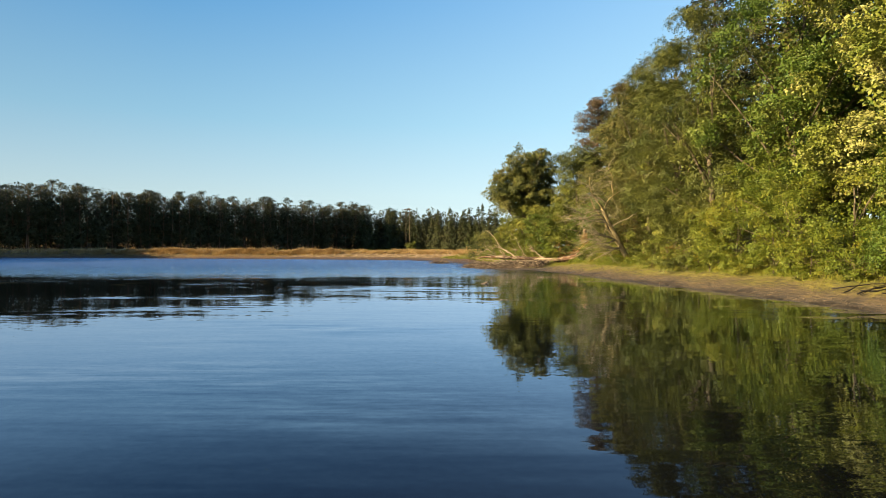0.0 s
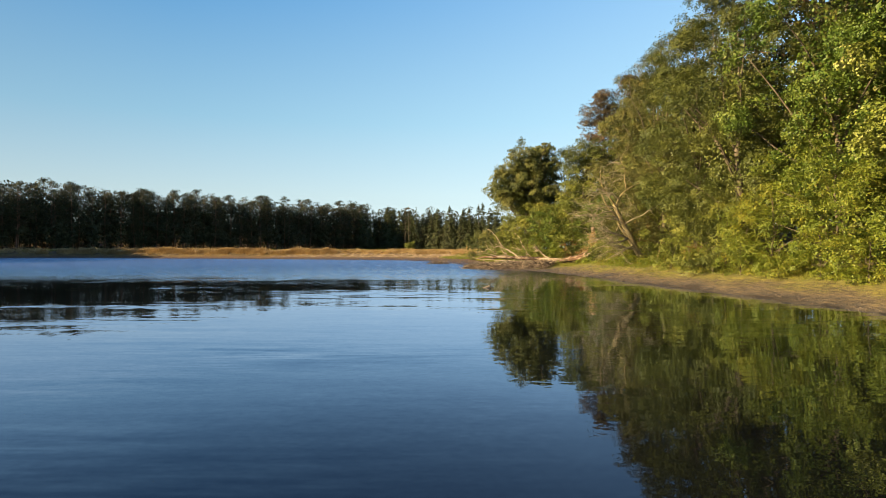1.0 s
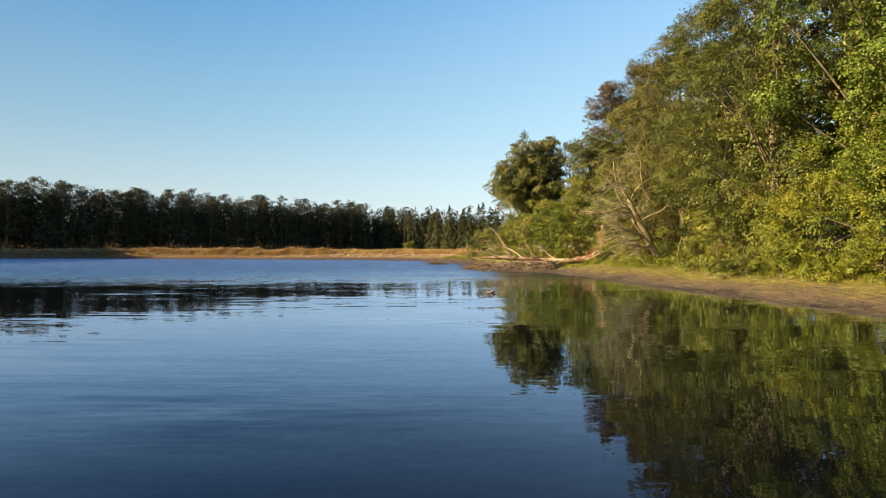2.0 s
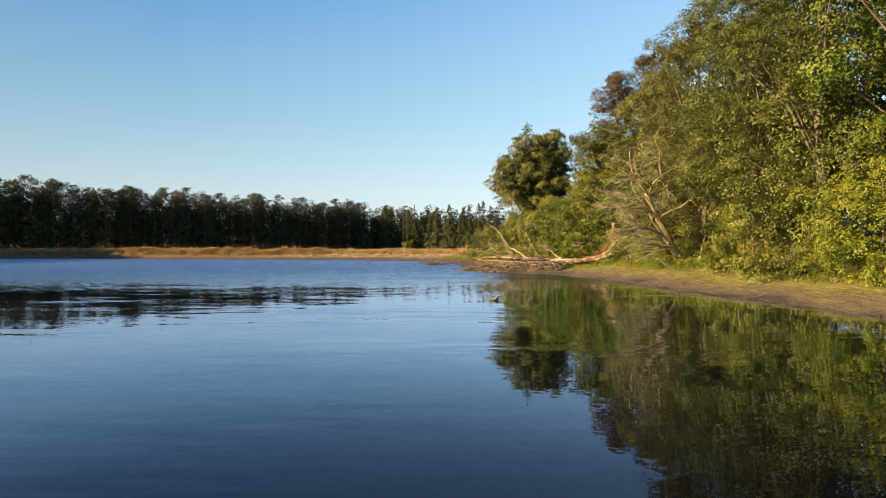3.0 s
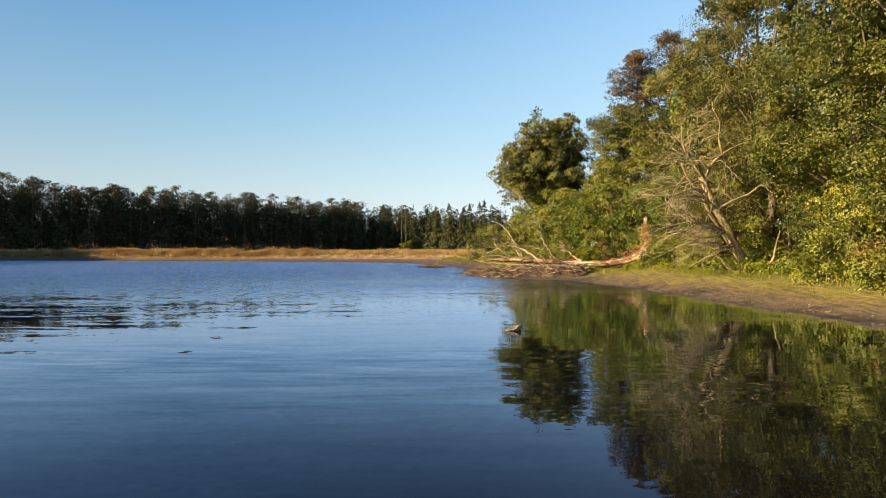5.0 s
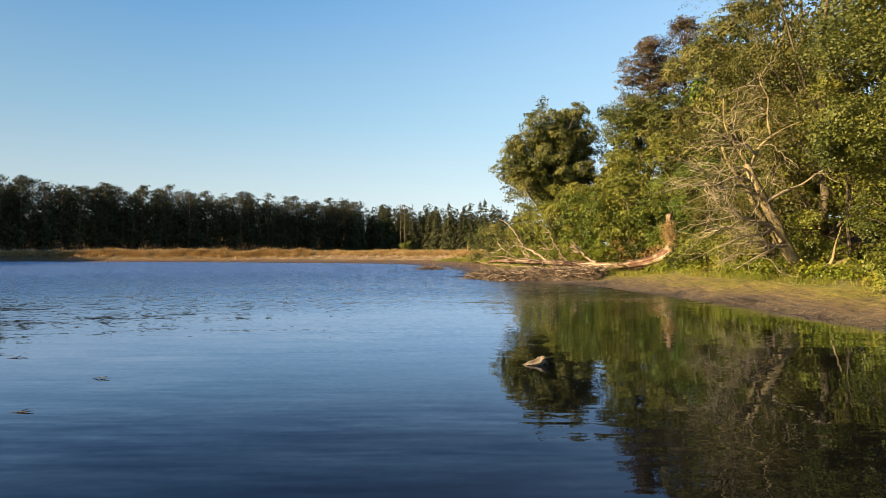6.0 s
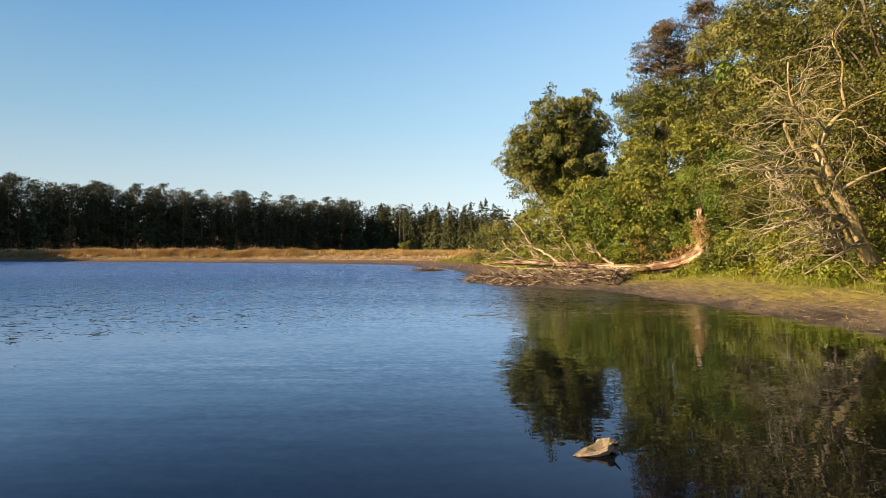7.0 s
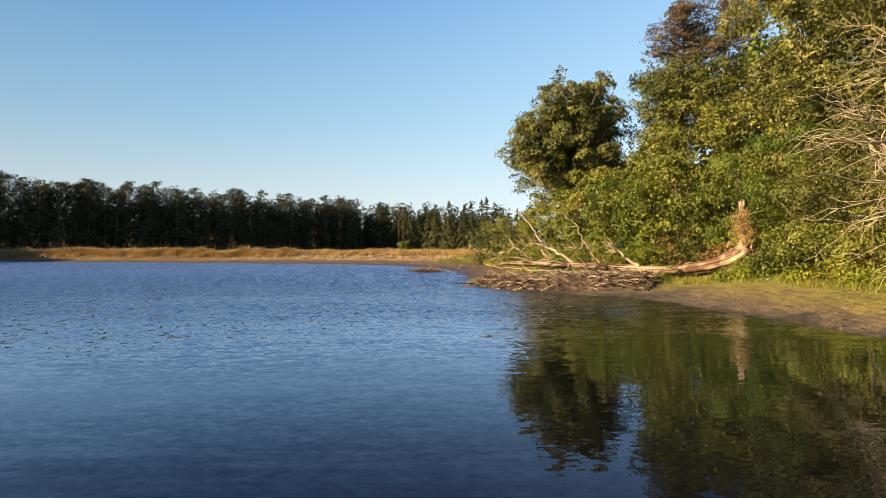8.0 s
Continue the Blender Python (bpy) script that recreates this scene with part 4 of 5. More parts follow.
def heap_place(rng):
    t = rng.uniform(0, 1)
    x = np.interp(t, np.linspace(0, 1, 5), [c[0] for c in CREST])
    y = np.interp(t, np.linspace(0, 1, 5), [c[1] for c in CREST])
    w = np.clip(rng.normal(), -1.8, 1.8)
    x, y = x - 0.45 * w, y - 1.0 * w
    h = 0.34 * math.exp(-w * w * 0.8) * (0.55 + 0.45 * math.sin(t * 9 + 1) ** 2)
    return x, y, max(gz(x, y), -0.05) + rng.uniform(0, 1) ** 0.7 * h


v, f = sticks(rngb, 1900, heap_place, 0.95, 0.019, 0.34)
tagged(mesh_ob("brushwood_heap", v, f, M_STICK), "tangled heap of grey-brown sticks under the fallen trunk", "brushwood", kind="stuff")


def trunk_foot_place(rng):
    x, y, z = heap_place(rng)
    x, y = x + 0.5, y + 1.3
    return x, y, max(gz(x, y), 0.0) + rng.uniform(0.0, 0.22)


v, f = sticks(rngb, 620, trunk_foot_place, 0.9, 0.015, 0.3)
tagged(mesh_ob("pale_brushwood", v, f, M_TWIG), "bleached sticks caught along the fallen trunk", "brushwood", kind="stuff")
for q in range(70):
    x, y, z = heap_place(rngb)
    a, ln = rngb.uniform(0, 6.28), rngb.uniform(0.9, 2.6)
    e = np.array([math.cos(a), math.sin(a), rngb.uniform(-0.1, 0.5)]) * ln / 2
    ob = wood_part("dead_branch", bent(rngb, -e, e, 6, 0.18), 0.04, 0.012, (M_STICK, M_STICK, M_LIMB)[q % 3], None, 400 + q, sides=6)
    ob.location = (x, y, z + 0.08)
    tagged(ob, "dead grey branch lying in the brushwood heap", "branch", "branches in the heap")


# sticks coloured near black to stand in for stick shadows on the mud
for q in range(11):
    x, y = 15.2 + rngd.normal() * 0.35, 19.9 + rngd.normal() * 0.5
    e = np.array([rngd.uniform(0.5, 1.0), rngd.uniform(-0.25, 0.35), rngd.uniform(0.06, 0.30)])
    ob = wood_part("dead_branch", bent(rngd, -e, e, 6, 0.16), rngd.uniform(0.012, 0.03), 0.008, M_WET_SHADE, None, 480 + q, sides=6)
    ob.location = (x, y, gz(x - 0.4, y) + 0.16)
    tagged(ob, "dead branch below a bush, blackened to read as shadow", "branch", "branches below the bush")


def islet_place(rng):
    w = rng.normal(size=2)
    return -0.4 + w[0] * 0.75, 75.0 + w[1] * 0.5, max(0.0, rng.uniform(-0.05, 0.32) * math.exp(-0.5 * w[0] ** 2))


v, f = sticks(rngb, 260, islet_place, 0.8, 0.016)
tagged(mesh_ob("brushwood_islet", v, f, M_STICK), "low tangle of dark sticks in the shallow water", "brushwood", kind="stuff")


# ---- the half-dead willow leaning over the bank ----
def leaning_willow():
    rng = np.random.default_rng(31)
    o = np.array([14.14, 43.1, 0.0])
    root = empty_at("leaning_tree", *o)
    lines = [
        ("trunk", [(14.3, 43.1, 0.45), (14.14, 43.1, 0.8), (13.71, 43.05, 1.31), (13.17, 43.0, 2.28), (12.73, 43.0, 3.16), (12.29, 42.9, 3.94), (12.0, 42.9, 4.53), (11.8, 42.9, 4.92)], 0.225, 0.11),
        ("trunk", [(14.1, 43.2, 0.6), (13.85, 43.25, 1.01), (12.97, 43.4, 2.57), (12.39, 43.4, 3.45), (12.14, 43.4, 4.04), (11.41, 43.3, 4.92), (11.1, 43.2, 5.6)], 0.14, 0.04),
        ("stump", [(14.35, 43.0, 0.4), (14.6, 42.9, 0.85), (14.95, 42.8, 1.2), (15.35, 42.7, 1.28), (15.6, 42.7, 1.2)], 0.22, 0.10),
        ("limb", [(11.95, 42.9, 4.82), (12.29, 42.9, 5.5), (12.68, 42.8, 5.89), (13.27, 42.8, 6.23), (13.75, 42.7, 6.43)], 0.07, 0.02),
        ("limb", [(12.68, 42.8, 5.89), (12.53, 42.8, 6.58), (12.58, 42.8, 7.26), (12.29, 42.8, 7.84), (12.3, 42.8, 8.2)], 0.05, 0.012),
        ("limb", [(13.02, 43.0, 2.48), (12.29, 42.8, 2.77), (11.41, 42.6, 3.01), (10.88, 42.5, 3.31)], 0.09, 0.025),
        ("limb", [(12.3, 43.1, 3.9), (11.6, 42.8, 4.1), (10.9, 42.6, 4.0), (10.1, 42.4, 4.15)], 0.07, 0.02),
        ("limb", [(11.9, 42.9, 4.9), (11.3, 42.7, 5.6), (10.9, 42.6, 6.3), (10.8, 42.5, 7.2)], 0.07, 0.02),
        ("limb", [(13.4, 43.0, 1.9), (12.7, 42.6, 1.9), (11.9, 42.3, 2.1), (11.2, 42.1, 2.0)], 0.06, 0.015),
        ("limb", [(14.2, 43.0, 0.8), (14.75, 42.7, 1.3), (14.85, 42.6, 1.9), (15.0, 42.5, 2.6)], 0.075, 0.02),
        ("limb", [(10.88, 42.5, 3.31), (10.5, 42.4, 3.2), (9.87, 42.3, 3.2), (9.2, 42.2, 3.34), (8.6, 42.1, 3.3)], 0.025, 0.008),
        ("limb", [(11.95, 42.9, 4.3), (11.27, 42.6, 4.40), (10.6, 42.5, 4.15), (10.1, 42.4, 4.06), (9.0, 42.2, 4.12)], 0.06, 0.01),
        ("limb", [(11.85, 42.9, 4.7), (11.3, 42.6, 4.75), (10.3, 42.4, 4.46), (9.5, 42.3, 4.62)], 0.05, 0.01),
        ("limb", [(12.25, 42.9, 3.8), (11.7, 42.6, 3.85), (10.94, 42.5, 3.96), (10.1, 42.4, 3.75), (9.4, 42.3, 3.45)], 0.05, 0.01),
        ("limb", [(13.2, 43.0, 2.05), (12.6, 42.5, 1.85), (11.8, 42.3, 1.5), (11.0, 42.1, 1.1)], 0.055, 0.012),
        ("limb", [(12.9, 43.0, 2.6), (12.2, 42.5, 2.35), (11.4, 42.3, 2.25), (10.4, 42.2, 1.85)], 0.06, 0.012),
        ("limb", [(11.6, 42.8, 2.95), (11.0, 42.5, 2.6), (10.3, 42.4, 2.55), (9.6, 42.3, 2.25)], 0.04, 0.01),
        ("limb", [(12.5, 42.9, 3.5), (13.1, 42.7, 3.9), (13.7, 42.6, 4.15), (14.3, 42.5, 4.6), (14.8, 42.4, 4.6)], 0.06, 0.015),
        ("limb", [(12.18, 42.9, 5.2), (11.7, 42.7, 5.6), (11.2, 42.6, 5.7), (10.4, 42.5, 6.1)], 0.05, 0.012)]
    for q, (nm, pts, r0, r1) in enumerate(lines):
        wood_part(nm, smooth_line(np.array(pts) - o, 3), r0, r1, M_TWIG if q in (5, 6, 8) or q > 9 else M_BARK_LIT, root, 500 + q, sides=10 if q < 3 else 6, rough=0.14 if q < 3 else 0.06)
    # bare branchlets sweep out over the water; each carries finer twigs
    fine = []
    tips = []
    for q in range(105):
        nm, pts, r0, r1 = lines[rng.choice([0, 1, 3, 4, 5, 6, 7, 8, 11, 12, 13, 14, 15, 16, 17, 18], p=[0.06, 0.08, 0.06, 0.06, 0.08, 0.07, 0.07, 0.08, 0.06, 0.06, 0.06, 0.07, 0.07, 0.06, 0.03, 0.03])]
        p = np.array(pts)
        t = rng.uniform(0.2, 0.85) * (len(p) - 1)
        a = np.array([np.interp(t, range(len(p)), p[:, k]) for k in range(3)]) - o
        d = unit(np.array([-0.75 + rng.normal() * 0.7, rng.normal() * 0.45 - 0.1, rng.normal() * 0.42 + 0.05])) * rng.uniform(0.6, 1.9)
        d[2] = max(d[2], 0.9 - a[2])
        b = bent(rng, a, a + d, 8, 0.34, -0.06)
        wood_part("branchlet", b, rng.uniform(0.012, 0.024), 0.006, M_TWIG, root, 700 + q, sides=4)
        tips.append(a + d)
        for _ in range(5):
            c = b[rng.integers(1, 8)]
            e = unit(d / np.linalg.norm(d) + rng.normal(size=3) * 0.55) * rng.uniform(0.3, 0.95)
            fine.append(tube(bent(rng, c, c + e, 5, 0.35), [0.007, 0.006, 0.006, 0.005, 0.003], 3))
            tips.append(c + e)
    v, f = joined(fine)
    tagged(mesh_ob("twig_tangle", v, f, M_TWIG, root), "fine bare twigs", kind="stuff")
    # thin olive leaves on the upper part
    top = np.stack([rng.normal(size=80) * 1.3 - 0.6, rng.normal(size=80) * 1.2 + 1.2, rng.uniform(6.0, 12.5, 80)], 1)
    tips = np.concatenate([np.array(tips)[::17], top])
    co, tris = clump_leaves(rng, tips, rng.uniform(0.25, 0.7, len(tips)), 50, 0.085, 0.8, 0.35, 0.5)
    tri_mesh_ob("crown", co, tris, M_WILLOW, root)
    return tagged(root, "leaning half-dead willow with pale bare twigs over the bank", "tree")


leaning_willow()


def dead_spire():
    """A thin dead stem whose broken side branches stand out over the crowns."""
    rng = np.random.default_rng(58)
    root = empty_at("dead_tree", 17.5, 48.6, gz(17.5, 48.6) - 0.1)
    stem = bent(rng, (0, 0, 0), (-0.3, 0, 16.6), 10, 0.02)
    wood_part("trunk", stem, 0.16, 0.02, M_BARK, root, 580)
    for q in range(16):
        a = np.array([np.interp(rng.uniform(0.72, 0.99), np.linspace(0, 1, 10), stem[:, k]) for k in range(3)])
        w = rng.uniform(0, 6.28)
        wood_part("limb", bent(rng, a, a + np.array([math.cos(w), math.sin(w), rng.uniform(-0.1, 0.7)]) * rng.uniform(0.4, 1.1), 5, 0.2), 0.035, 0.012, M_BARK, root, 581 + q, sides=5)
    return tagged(root, "thin dead tree with broken bare branches above the crowns", "tree")


dead_spire()


# ---- drifting wood ----
def drift_log():
    """A torn, hollowed block of timber that floats low in the water."""
    rng = np.random.default_rng(17)
    root = empty_at("floating_log", 2.23, 31.05, 0.0, 14)
    rings = [(-0.27, 0.012, 0.01, -0.01), (-0.2, 0.06, 0.03, 0.005), (-0.1, 0.10, 0.055, 0.02), (0.0, 0.115, 0.075, 0.035), (0.1, 0.115, 0.085, 0.065), (0.17, 0.10, 0.08, 0.092), (0.215, 0.07, 0.05, 0.11)]
    verts, faces, n = [], [], 12
    for x, w, h, zc in rings:
        for k in range(n):
            a = 2 * math.pi * k / n
            dent = 0.15 if (k in (3, 4) and -0.05 < x < 0.12) else 0.55 if (k == 4 and x > 0.15) else 1.0
            j = 1 + rng.normal() * 0.13
            verts.append(((x + rng.normal() * 0.012) * 0.8, math.cos(a) * w * j * 0.75, (zc + math.sin(a) * h * j * dent) * 0.78))
    for i in range(len(rings) - 1):
        for k in range(n):
            k2 = (k + 1) % n
            faces.append((i * n + k, i * n + k2, (i + 1) * n + k2, (i + 1) * n + k))
    faces += [tuple(range(n))[::-1], tuple(range((len(rings) - 1) * n, len(rings) * n))]
    mesh_ob("block", verts, faces, M_DRIFT, root)
    # torn right end; most splinters dark, its shaded side put into the colour
    for q in range(10):
        b = np.array([0.155 + rng.uniform(0, 0.02), rng.uniform(-0.06, 0.06), rng.uniform(0.02, 0.085)])
        wood_part("splinter", bent(rng, b, b + np.array([rng.uniform(0.03, 0.08), rng.normal() * 0.02, rng.normal() * 0.02]), 3, 0.1), 0.02, 0.005, M_WET_SHADE if q % 3 else M_DRIFT, root, 620 + q, sides=4)
    return tagged(root, "pale torn log floating low in the dark water", "log")


drift_log()
for q, (x, y, ln, a) in enumerate([(-7.9, 16.1, 0.34, 5), (-7.4, 19.7, 0.34, -4), (-4.0, 28.4, 0.26, 8), (-6.5, 31.7, 0.36, 3), (-4.1, 30.1, 0.3, -10)]):
    rng = np.random.default_rng(640 + q)
    pieces = [tube(bent(rng, (-ln / 2, 0, 0.0), (ln / 2, rng.normal() * 0.03, 0.015), 6, 0.1), [0.003, 0.006, 0.008, 0.008, 0.006, 0.002], 6, rng, 0.1),
              tube(bent(rng, (-0.02, 0, 0.01), (0.05, 0.05, 0.03), 4, 0.1), [0.005, 0.004, 0.004, 0.002], 4)]
    v, f = joined(pieces)
    ob = mesh_ob("floating_stick", v, f, M_WET_SHADE)
    ob.matrix_world = pose(x, y, 0.0, 0, 0, a)
    tagged(ob, "dark waterlogged stick drifting on the calm lake", "stick", "sticks afloat")


# ---- grass, stones and low plants ----
def blades(rng, base, height, width, bend, material, name, kind_label, category, scale=None):
    """Arched grass blades of two triangles and a tip, rooted at the base points."""
    k = len(base)
    a = rng.uniform(0, 2 * math.pi, k)
    d = np.stack([np.cos(a), np.sin(a), np.zeros(k)], 1)
    side = np.stack([-np.sin(a), np.cos(a), np.zeros(k)], 1)
    h = (height * rng.uniform(0.55, 1.25, k))[:, None] * (1 if scale is None else scale[:, None])
    w = (width * rng.uniform(0.6, 1.3, k))[:, None]
    b = (bend * rng.uniform(0.3, 1.4, k))[:, None] * h
    up = np.array([0, 0, 1.0])
    p0, p1 = base - side * w, base + side * w
    p2, p3 = base + up * h * 0.6 + d * b * 0.4 - side * w * 0.8, base + up * h * 0.6 + d * b * 0.4 + side * w * 0.8
    p4 = base + up * h * 0.95 + d * b
    co = np.stack([p0, p1, p2, p3, p4], 1).reshape(-1, 3)
    i = np.arange(k)[:, None] * 5
    tris = np.concatenate([i + [0, 1, 3], i + [0, 3, 2], i + [2, 3, 4]], 1).reshape(-1, 3)
    return tagged(tri_mesh_ob(name, co, tris, material), kind_label, category, kind="stuff")


rngg = np.random.default_rng(77)
SHORE_RUN = np.array(SHORE, float)


def along(i0_, i1_, n, rng):
    """Points spread evenly along a stretch of the shoreline, with the way inland."""
    p = SHORE_RUN[i0_:i1_ + 1]
    d = np.diff(p, axis=0)
    ln = np.hypot(d[:, 0], d[:, 1])
    s = rng.uniform(0, ln.sum(), n)
    cum = np.concatenate([[0], np.cumsum(ln)])
    k = np.clip(np.searchsorted(cum, s) - 1, 0, len(d) - 1)
    t = ((s - cum[k]) / ln[k])[:, None]
    way = np.stack([d[k, 1], -d[k, 0]], 1) / ln[k][:, None]
    return p[k] + d[k] * t, way


def on_ground(xy):
    return np.stack([xy[:, 0], xy[:, 1], ground_height(xy[:, 0], xy[:, 1])], 1)


def band(rng, n, lo, hi, box=(-100, 9, 76, 132)):
    """Points that lie between lo and hi metres inland, within a stretch of the plan."""
    out = []
    while sum(map(len, out)) < n:
        q = np.stack([rng.uniform(box[0], box[1], 40000), rng.uniform(box[2], box[3], 40000)], 1)
        d = shore_distance(q[:, 0], q[:, 1])
        out.append(q[(d > lo) & (d < hi)])
    return np.concatenate(out)[:n]


# golden tussocks on the far bank
tus = np.concatenate([band(rngg, 620, 7.2, 11.0), band(rngg, 380, 7.2, 10.0, (-46, 5, 78, 116))])
big = np.clip(0.95 + 0.5 * wavy(tus[:, 0], tus[:, 1], 0.5, 2.0), 0.4, 1.4) * rngg.uniform(0.55, 1.2, 1000)
base = np.repeat(tus, 52, 0) + rngg.normal(size=(1000 * 52, 2)) * 0.24 * np.repeat(big, 52)[:, None]
blades(rngg, on_ground(base), 0.58, 0.024, 0.95, M_GRASS_GOLD, "dry_grass", "golden dry grass tussocks along the far bank", "grass", np.repeat(big, 52) * np.interp(base[:, 0], [-46, -28], [1.0, 0.66]))
mound = band(rngg, 150, 6.9, 8.6, (-84, -20, 98, 128))
big = rngg.uniform(0.7, 1.35, 150)
off = rngg.normal(size=(150 * 230, 2)) * 0.34 * np.repeat(big, 230)[:, None]
blades(rngg, on_ground(np.repeat(mound, 230, 0) + off), 0.78, 0.022, 1.25, M_GRASS_GOLD, "tussocks", "rounded golden grass tussocks on the far bank", "grass",
       np.repeat(big, 230) * np.exp(-0.9 * (off ** 2).sum(1) / np.repeat(big, 230) ** 2))
tus = band(rngg, 260, 8.5, 14.0)
base = np.repeat(tus, 34, 0) + rngg.normal(size=(8840, 2)) * 0.2
blades(rngg, on_ground(base), 0.36, 0.02, 0.8, M_GRASS_GREEN, "green_grass", "green grass between the dry tussocks of the far bank", "grass")
tus = band(rngg, 420, 4.5, 9.0, (-6, 7, 66, 96))
base = np.repeat(tus, 14, 0) + rngg.normal(size=(420 * 14, 2)) * 0.2
blades(rngg, on_ground(base), 0.3, 0.018, 0.8, M_GRASS_GREEN, "shore_grass", "yellow-green grass below the shore shrubs", "grass")


def stones(rng, xy, size, name, label_, material=M_STONE):
    """Small rough stones, eight-cornered, bedded in the ground."""
    base = on_ground(xy)
    cube = np.array([(x, y, z) for x in (-1, 1) for y in (-1, 1) for z in (-1, 1)], float) * 0.5
    fc = np.array([(0, 1, 3), (0, 3, 2), (4, 6, 7), (4, 7, 5), (0, 4, 5), (0, 5, 1), (2, 3, 7), (2, 7, 6), (0, 2, 6), (0, 6, 4), (1, 5, 7), (1, 7, 3)])
    k = len(base)
    s = size * rng.uniform(0.4, 1.5, (k, 1, 1)) * rng.uniform(0.6, 1.2, (k, 1, 3)) * np.array([1, 1, 0.7])
    co = cube[None] * (1 + rng.normal(size=(k, 8, 3)) * 0.22) * s
    a = rng.uniform(0, 6.28, k)
    ca, sa = np.cos(a)[:, None], np.sin(a)[:, None]
    co = np.stack([co[:, :, 0] * ca - co[:, :, 1] * sa, co[:, :, 0] * sa + co[:, :, 1] * ca, co[:, :, 2]], 2) + base[:, None, :]
    tris = (fc[None] + np.arange(k)[:, None, None] * 8).reshape(-1, 3)
    return tagged(tri_mesh_ob(name, co.reshape(-1, 3), tris, material), label_, "stones", kind="stuff")


stones(rngg, band(rngg, 5000, 5.3, 7.3, (-42, 6, 72, 112)), 0.19, "stones", "pale stones heaped below the dry grass of the far bank")
stones(rngg, band(rngg, 6000, 5.8, 7.7), 0.13, "stones", "pale stones along the foot of the far grass bank")
stones(rngg, band(rngg, 420, 0.3, 6), 0.12, "stones", "scattered pale stones on the far mud")
stones(rngg, band(rngg, 3800, 0.02, 1.6, (5, 15, 14, 56)), 0.014, "pebbles", "small pebbles and crumbs of mud at the waterline", M_PEBBLE)
stones(rngg, band(rngg, 2600, -0.05, 0.8, (5, 15, 14, 56)), 0.021, "mud_lumps", "dark wet lumps of mud along the waterline", M_PEBBLE)
stones(rngg, band(rngg, 1500, 1.0, 4.0, (5, 16, 14, 56)), 0.022, "mud_clods", "dry clods and twig ends on the mud", M_PEBBLE)

# bank grass and herbs at the foot of the shrubs
tus = band(rngg, 1300, 3.0, 4.8, (5, 18, 14, 60))
base = np.repeat(tus, 14, 0) + rngg.normal(size=(18200, 2)) * 0.13
blades(rngg, on_ground(base), 0.2, 0.007, 0.9, M_GRASS_GREEN, "bank_grass", "fresh green grass at the foot of the shrubs", "grass", np.repeat(rngg.uniform(0.4, 1.4, 1300), 14))
tus = band(rngg, 1500, 1.5, 4.2, (5, 18, 14, 60))
tus = tus[wavy(tus[:, 0], tus[:, 1], 0.9, 3.0) > -0.15]
base = np.repeat(tus, 22, 0) + rngg.normal(size=(len(tus) * 22, 2)) * 0.2
blades(rngg, on_ground(base), 0.035, 0.006, 0.9, M_GRASS_GREEN, "thin_grass", "short thin grass on the drying mud", "grass")
drift = band(rngg, 1100, 0.15, 1.9, (5, 15, 14, 56))
spot = iter(on_ground(drift) + np.array([0, 0, 0.012]))
v, f = sticks(rngg, 1100, lambda r: next(spot), 0.11, 0.006, 0.10, 3)
tagged(mesh_ob("drift_litter", v, f, M_STICK), "small twigs and reed bits washed up on the mud", "litter", kind="stuff")
p, w = along(8, 17, 640, rngg)
clear = (p[:, 1] < 51.4) | (p[:, 1] > 61)
p, w = p[clear][:520], w[clear][:520]
herb = on_ground(p + w * (3.6 + np.abs(rngg.normal(size=len(p))) * 0.9)[:, None]) + np.array([0, 0, 0.22])
co, tris = clump_leaves(rngg, herb, rngg.uniform(0.18, 0.42, len(p)), 44, 0.11, 1.0)
tagged(tri_mesh_ob("nettles", co, tris, M_SHRUB), "bright green nettles and herbs along the bank", "herbs", kind="stuff")


foot = np.stack([13.5 + rngg.normal(size=60) * 0.7, 52.7 + rngg.normal(size=60) * 0.4], 1)
co, tris = clump_leaves(rngg, on_ground(foot) + np.array([0, 0, 0.2]), rngg.uniform(0.15, 0.4, 60), 50, 0.1, 1.1)
tagged(tri_mesh_ob("herbs", co, tris, M_GRASS_GREEN), "bright green herbs at the foot of the broken stem", "herbs", kind="stuff")


# ---- far wood ----
rngf = np.random.default_rng(5)
far_kinds = []
T_FP, T_FS = "tall dark pine at the edge of the far wood", "narrow dark green spruce at the far wood's edge"
for k in range(6):
    far_kinds.append(pine("pine_tree", -300 - 12 * k, 600, 18.2 + rngf.uniform(-1.2, 1.0), 3.5, (0.36, 0.26, 0.32, 0.18, 0.40, 0.28)[k], 80, 30, 0.38, 200 + k, T_FP, "pines of the far wood", z=1.0, clump_r=1.0, flat=0.6))
for k in range(4):
    far_kinds.append(spruce("spruce_tree", -380 - 12 * k, 600, 18.0 + rngf.uniform(-1.5, 1.5), 4.1, 34, 13, 0.82, 220 + k, T_FS, "spruces of the far wood", z=1.0))
for k in range(3):
    far_kinds.append(broadleaf("wood_tree", -440 - 12 * k, 600, 16.0 + k * 0.5, 4.0, 4.0, -0.5, 44, 1.6, 34, 0.62, M_PINE, M_BARK, 230 + k, "dense dark tree inside the far wood", "tree", 0.2, 3, group="trees of the far wood", inner=120))
# cheap kind for the added trees out of view that only cast shade
far_kinds.append(broadleaf("wood_tree", -476, 600, 17.0, 4.2, 4.2, -0.5, 34, 1.9, 22, 1.0, M_PINE, M_BARK, 233, "dense dark tree inside the far wood", "tree", 0.2, 3, group="trees of the far wood", inner=120))
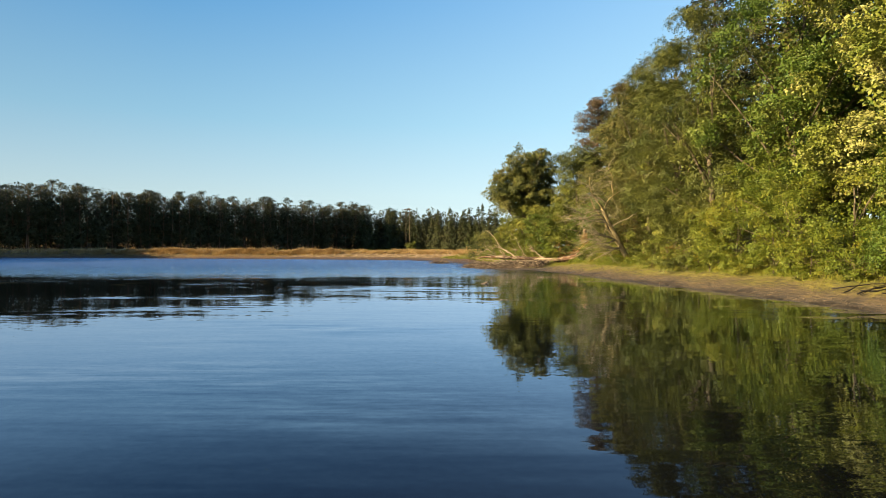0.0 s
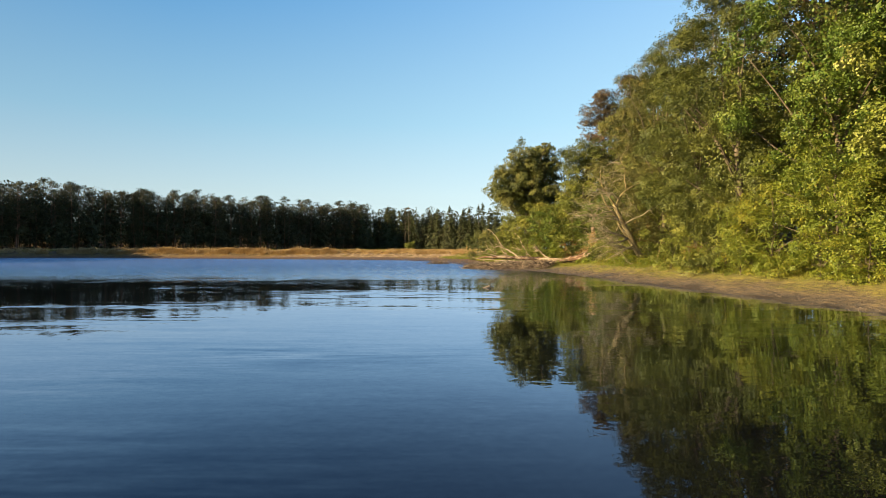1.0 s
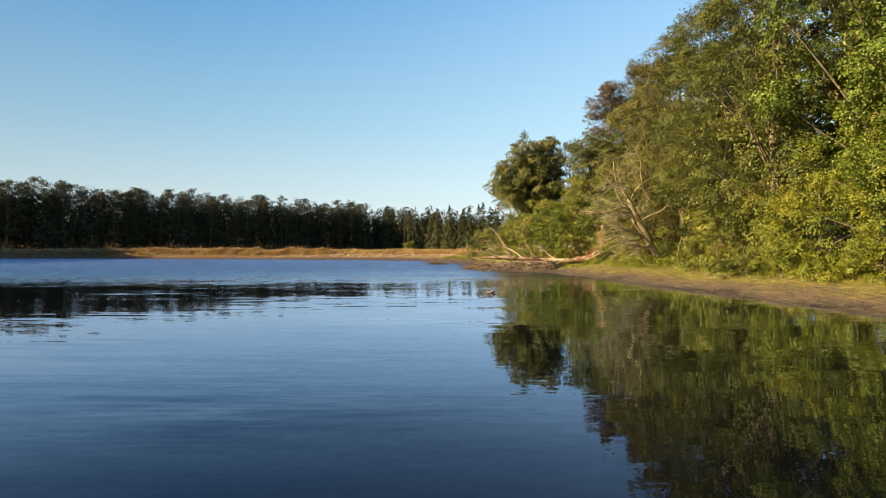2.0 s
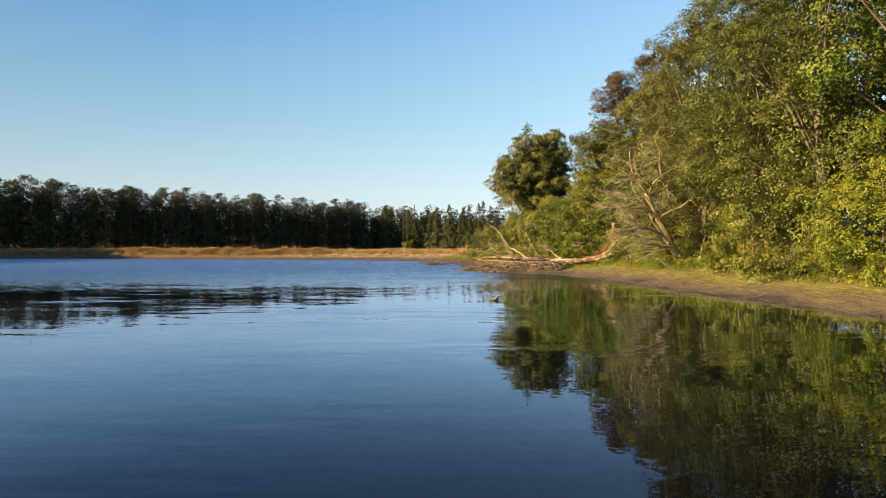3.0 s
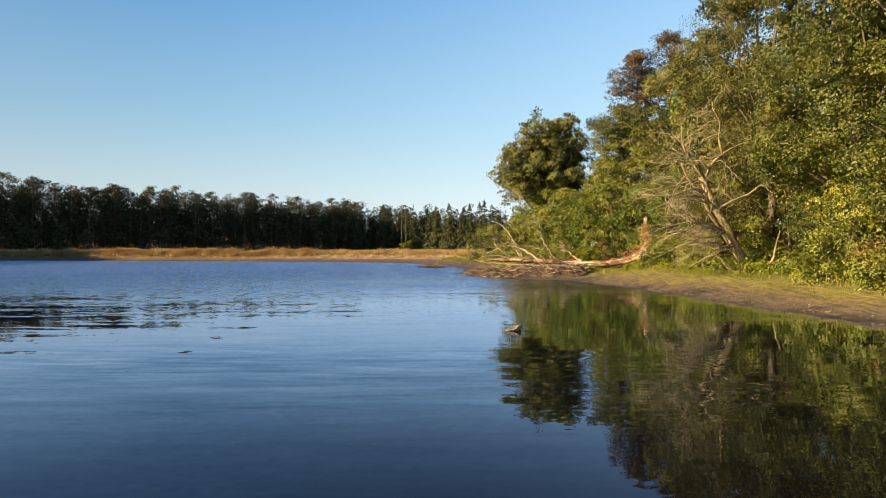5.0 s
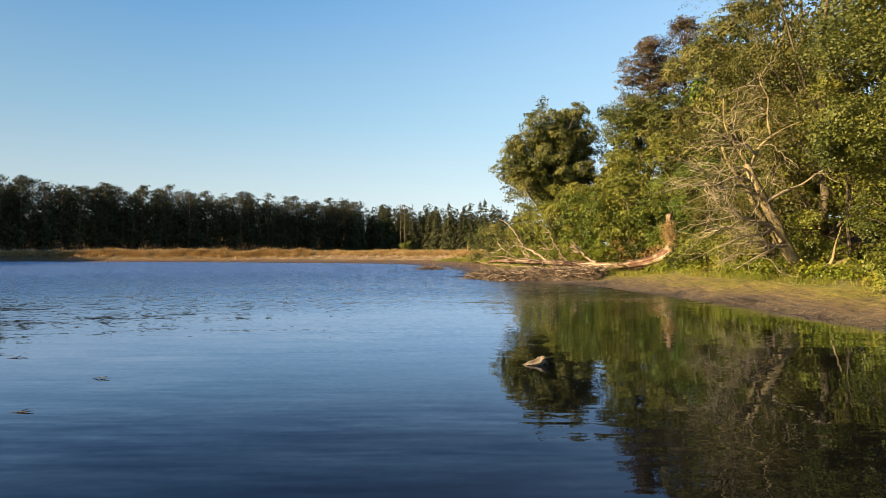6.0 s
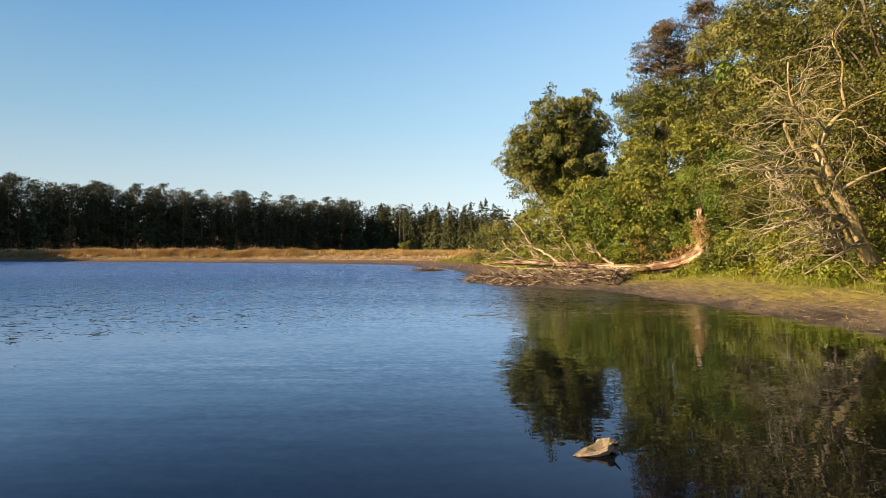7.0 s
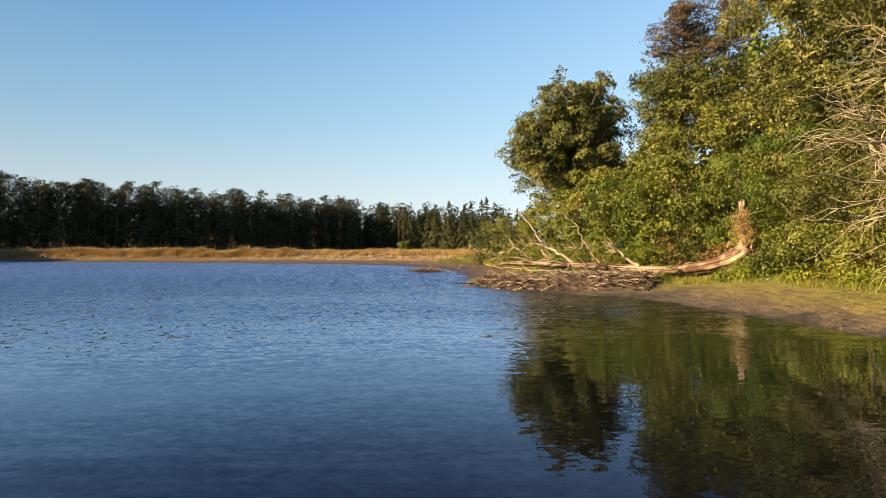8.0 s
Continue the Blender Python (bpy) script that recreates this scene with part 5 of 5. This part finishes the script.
# dark pine colour puts the shade under the wood into these bushes
under = broadleaf("undergrowth_bush", -490, 600, 6.0, 3.2, 3.2, -0.4, 22, 1.2, 26, 0.45, M_PINE, M_BARK, 240, "dark leafy bush under the pines", "bush", 0.1, 2, group="bushes of the far wood", inner=60)
seg = [math.dist(a, b) for a, b in zip(EDGE, EDGE[1:])]
run = np.concatenate([[0], np.cumsum(seg)])
for row, (off, step) in enumerate([(1, 3.1), (4.0, 3.3), (7, 3.6), (11, 3.8)]):
    for s in np.arange(0, run[-1], step):
        s += rngf.uniform(-1.5, 1.5)
        px, py = np.interp(s, run, [e[0] for e in EDGE]), np.interp(s, run, [e[1] for e in EDGE])
        px, py = px - off * 0.6 + rngf.uniform(-1.2, 1.2), py + off * 0.8 + rngf.uniform(-1.2, 1.2)
        if row == 0 and (abs(px + 14.6) < 2.2 or px > -34 and rngf.uniform() < 0.45):
            continue
        # added west of the view, to throw shade onto the far bank
        unseen = py < 140
        if unseen and row > 2:
            continue
        if unseen:
            kind = far_kinds[13]
        elif row == 2:
            kind = far_kinds[rngf.integers(10, 13)]
        elif row == 3:
            kind = far_kinds[rngf.integers(0, 6)] if px < -34 else far_kinds[rngf.integers(6, 10)]
        elif px > -34:
            kind = far_kinds[rngf.integers(6, 10)]
        else:
            kind = far_kinds[rngf.integers(0, 6)]
        if px > -34 and row == 2:
            px, py = px - 6, py + 8
        sc = rngf.uniform(0.92, 1.06) if px > -40 and row == 2 else rngf.uniform(0.88, 1.03) if row < 3 else rngf.uniform(0.9, 1.0)
        if px > -34 and kind in far_kinds[6:10]:
            sc *= rngf.uniform(0.82, 1.0)
        if row == 2 and px <= -40:
            sc *= 1.10
        # the added unseen trees are stretched taller so their shadow reaches the bank
        copy_thing(kind, pose(px, py, gz(px, py) - 0.1, 0, 0, rngf.uniform(0, 360)) @ Matrix.Diagonal((sc, sc, sc * (1.36 if unseen else 1.0), 1)))
        if not unseen and row != 2 and rngf.uniform() < 0.8:
            sc = rngf.uniform(0.9, 1.4)
            bx, by = px + rngf.uniform(-2, 2), py + rngf.uniform(-2, 2)
            copy_thing(under, pose(bx, by, gz(bx, by) - 0.1, 0, 0, rngf.uniform(0, 360)) @ Matrix.Diagonal((sc, sc, sc * rngf.uniform(0.8, 1.4), 1)))
for ob in (*far_kinds, under):
    for o in (*ob.children_recursive, ob):
        bpy.data.objects.remove(o)


broadleaf("dry_bush", 4.7, 108.0, 1.1, 0.65, 0.65, -0.1, 30, 0.3, 70, 0.09, M_GRASS_GOLD, M_BARK, 171, "low tan dry bush on the far grass bank", "bush", 0.02, 3)
broadleaf("dry_bush", -12.2, 222.0, 3.2, 2.6, 2.0, -0.2, 40, 0.8, 60, 0.3, M_THORN, M_BARK, 172, "pale green bush in front of the far wood", "bush", 0.05, 3)


def utility_pole():
    """Two wooden poles with a crossarm between their heads."""
    root = empty_at("utility_pole", -14.6, 238.5, gz(-14.6, 238.5))
    for dx in (-0.7, 0.8):
        v, f = tube([(dx, 0, -0.2), (dx, 0, 8), (dx, 0, 17.0)], [0.15, 0.12, 0.10], 8)
        mesh_ob("pole", v, f, M_BARK, root)
        v, f = tube([(dx, 0, 16.9), (dx, 0, 17.2), (dx, 0, 17.6)], [0.05, 0.1, 0.04], 6)
        mesh_ob("insulator", v, f, M_STONE, root)
    v, f = tube([(-1.6, 0, 16.7), (0, 0, 16.7), (1.6, 0, 16.7)], [0.10, 0.10, 0.10], 6)
    mesh_ob("crossarm", v, f, M_BARK, root)
    return tagged(root, "wooden double utility pole rising above the far wood", "utility pole")


utility_pole()
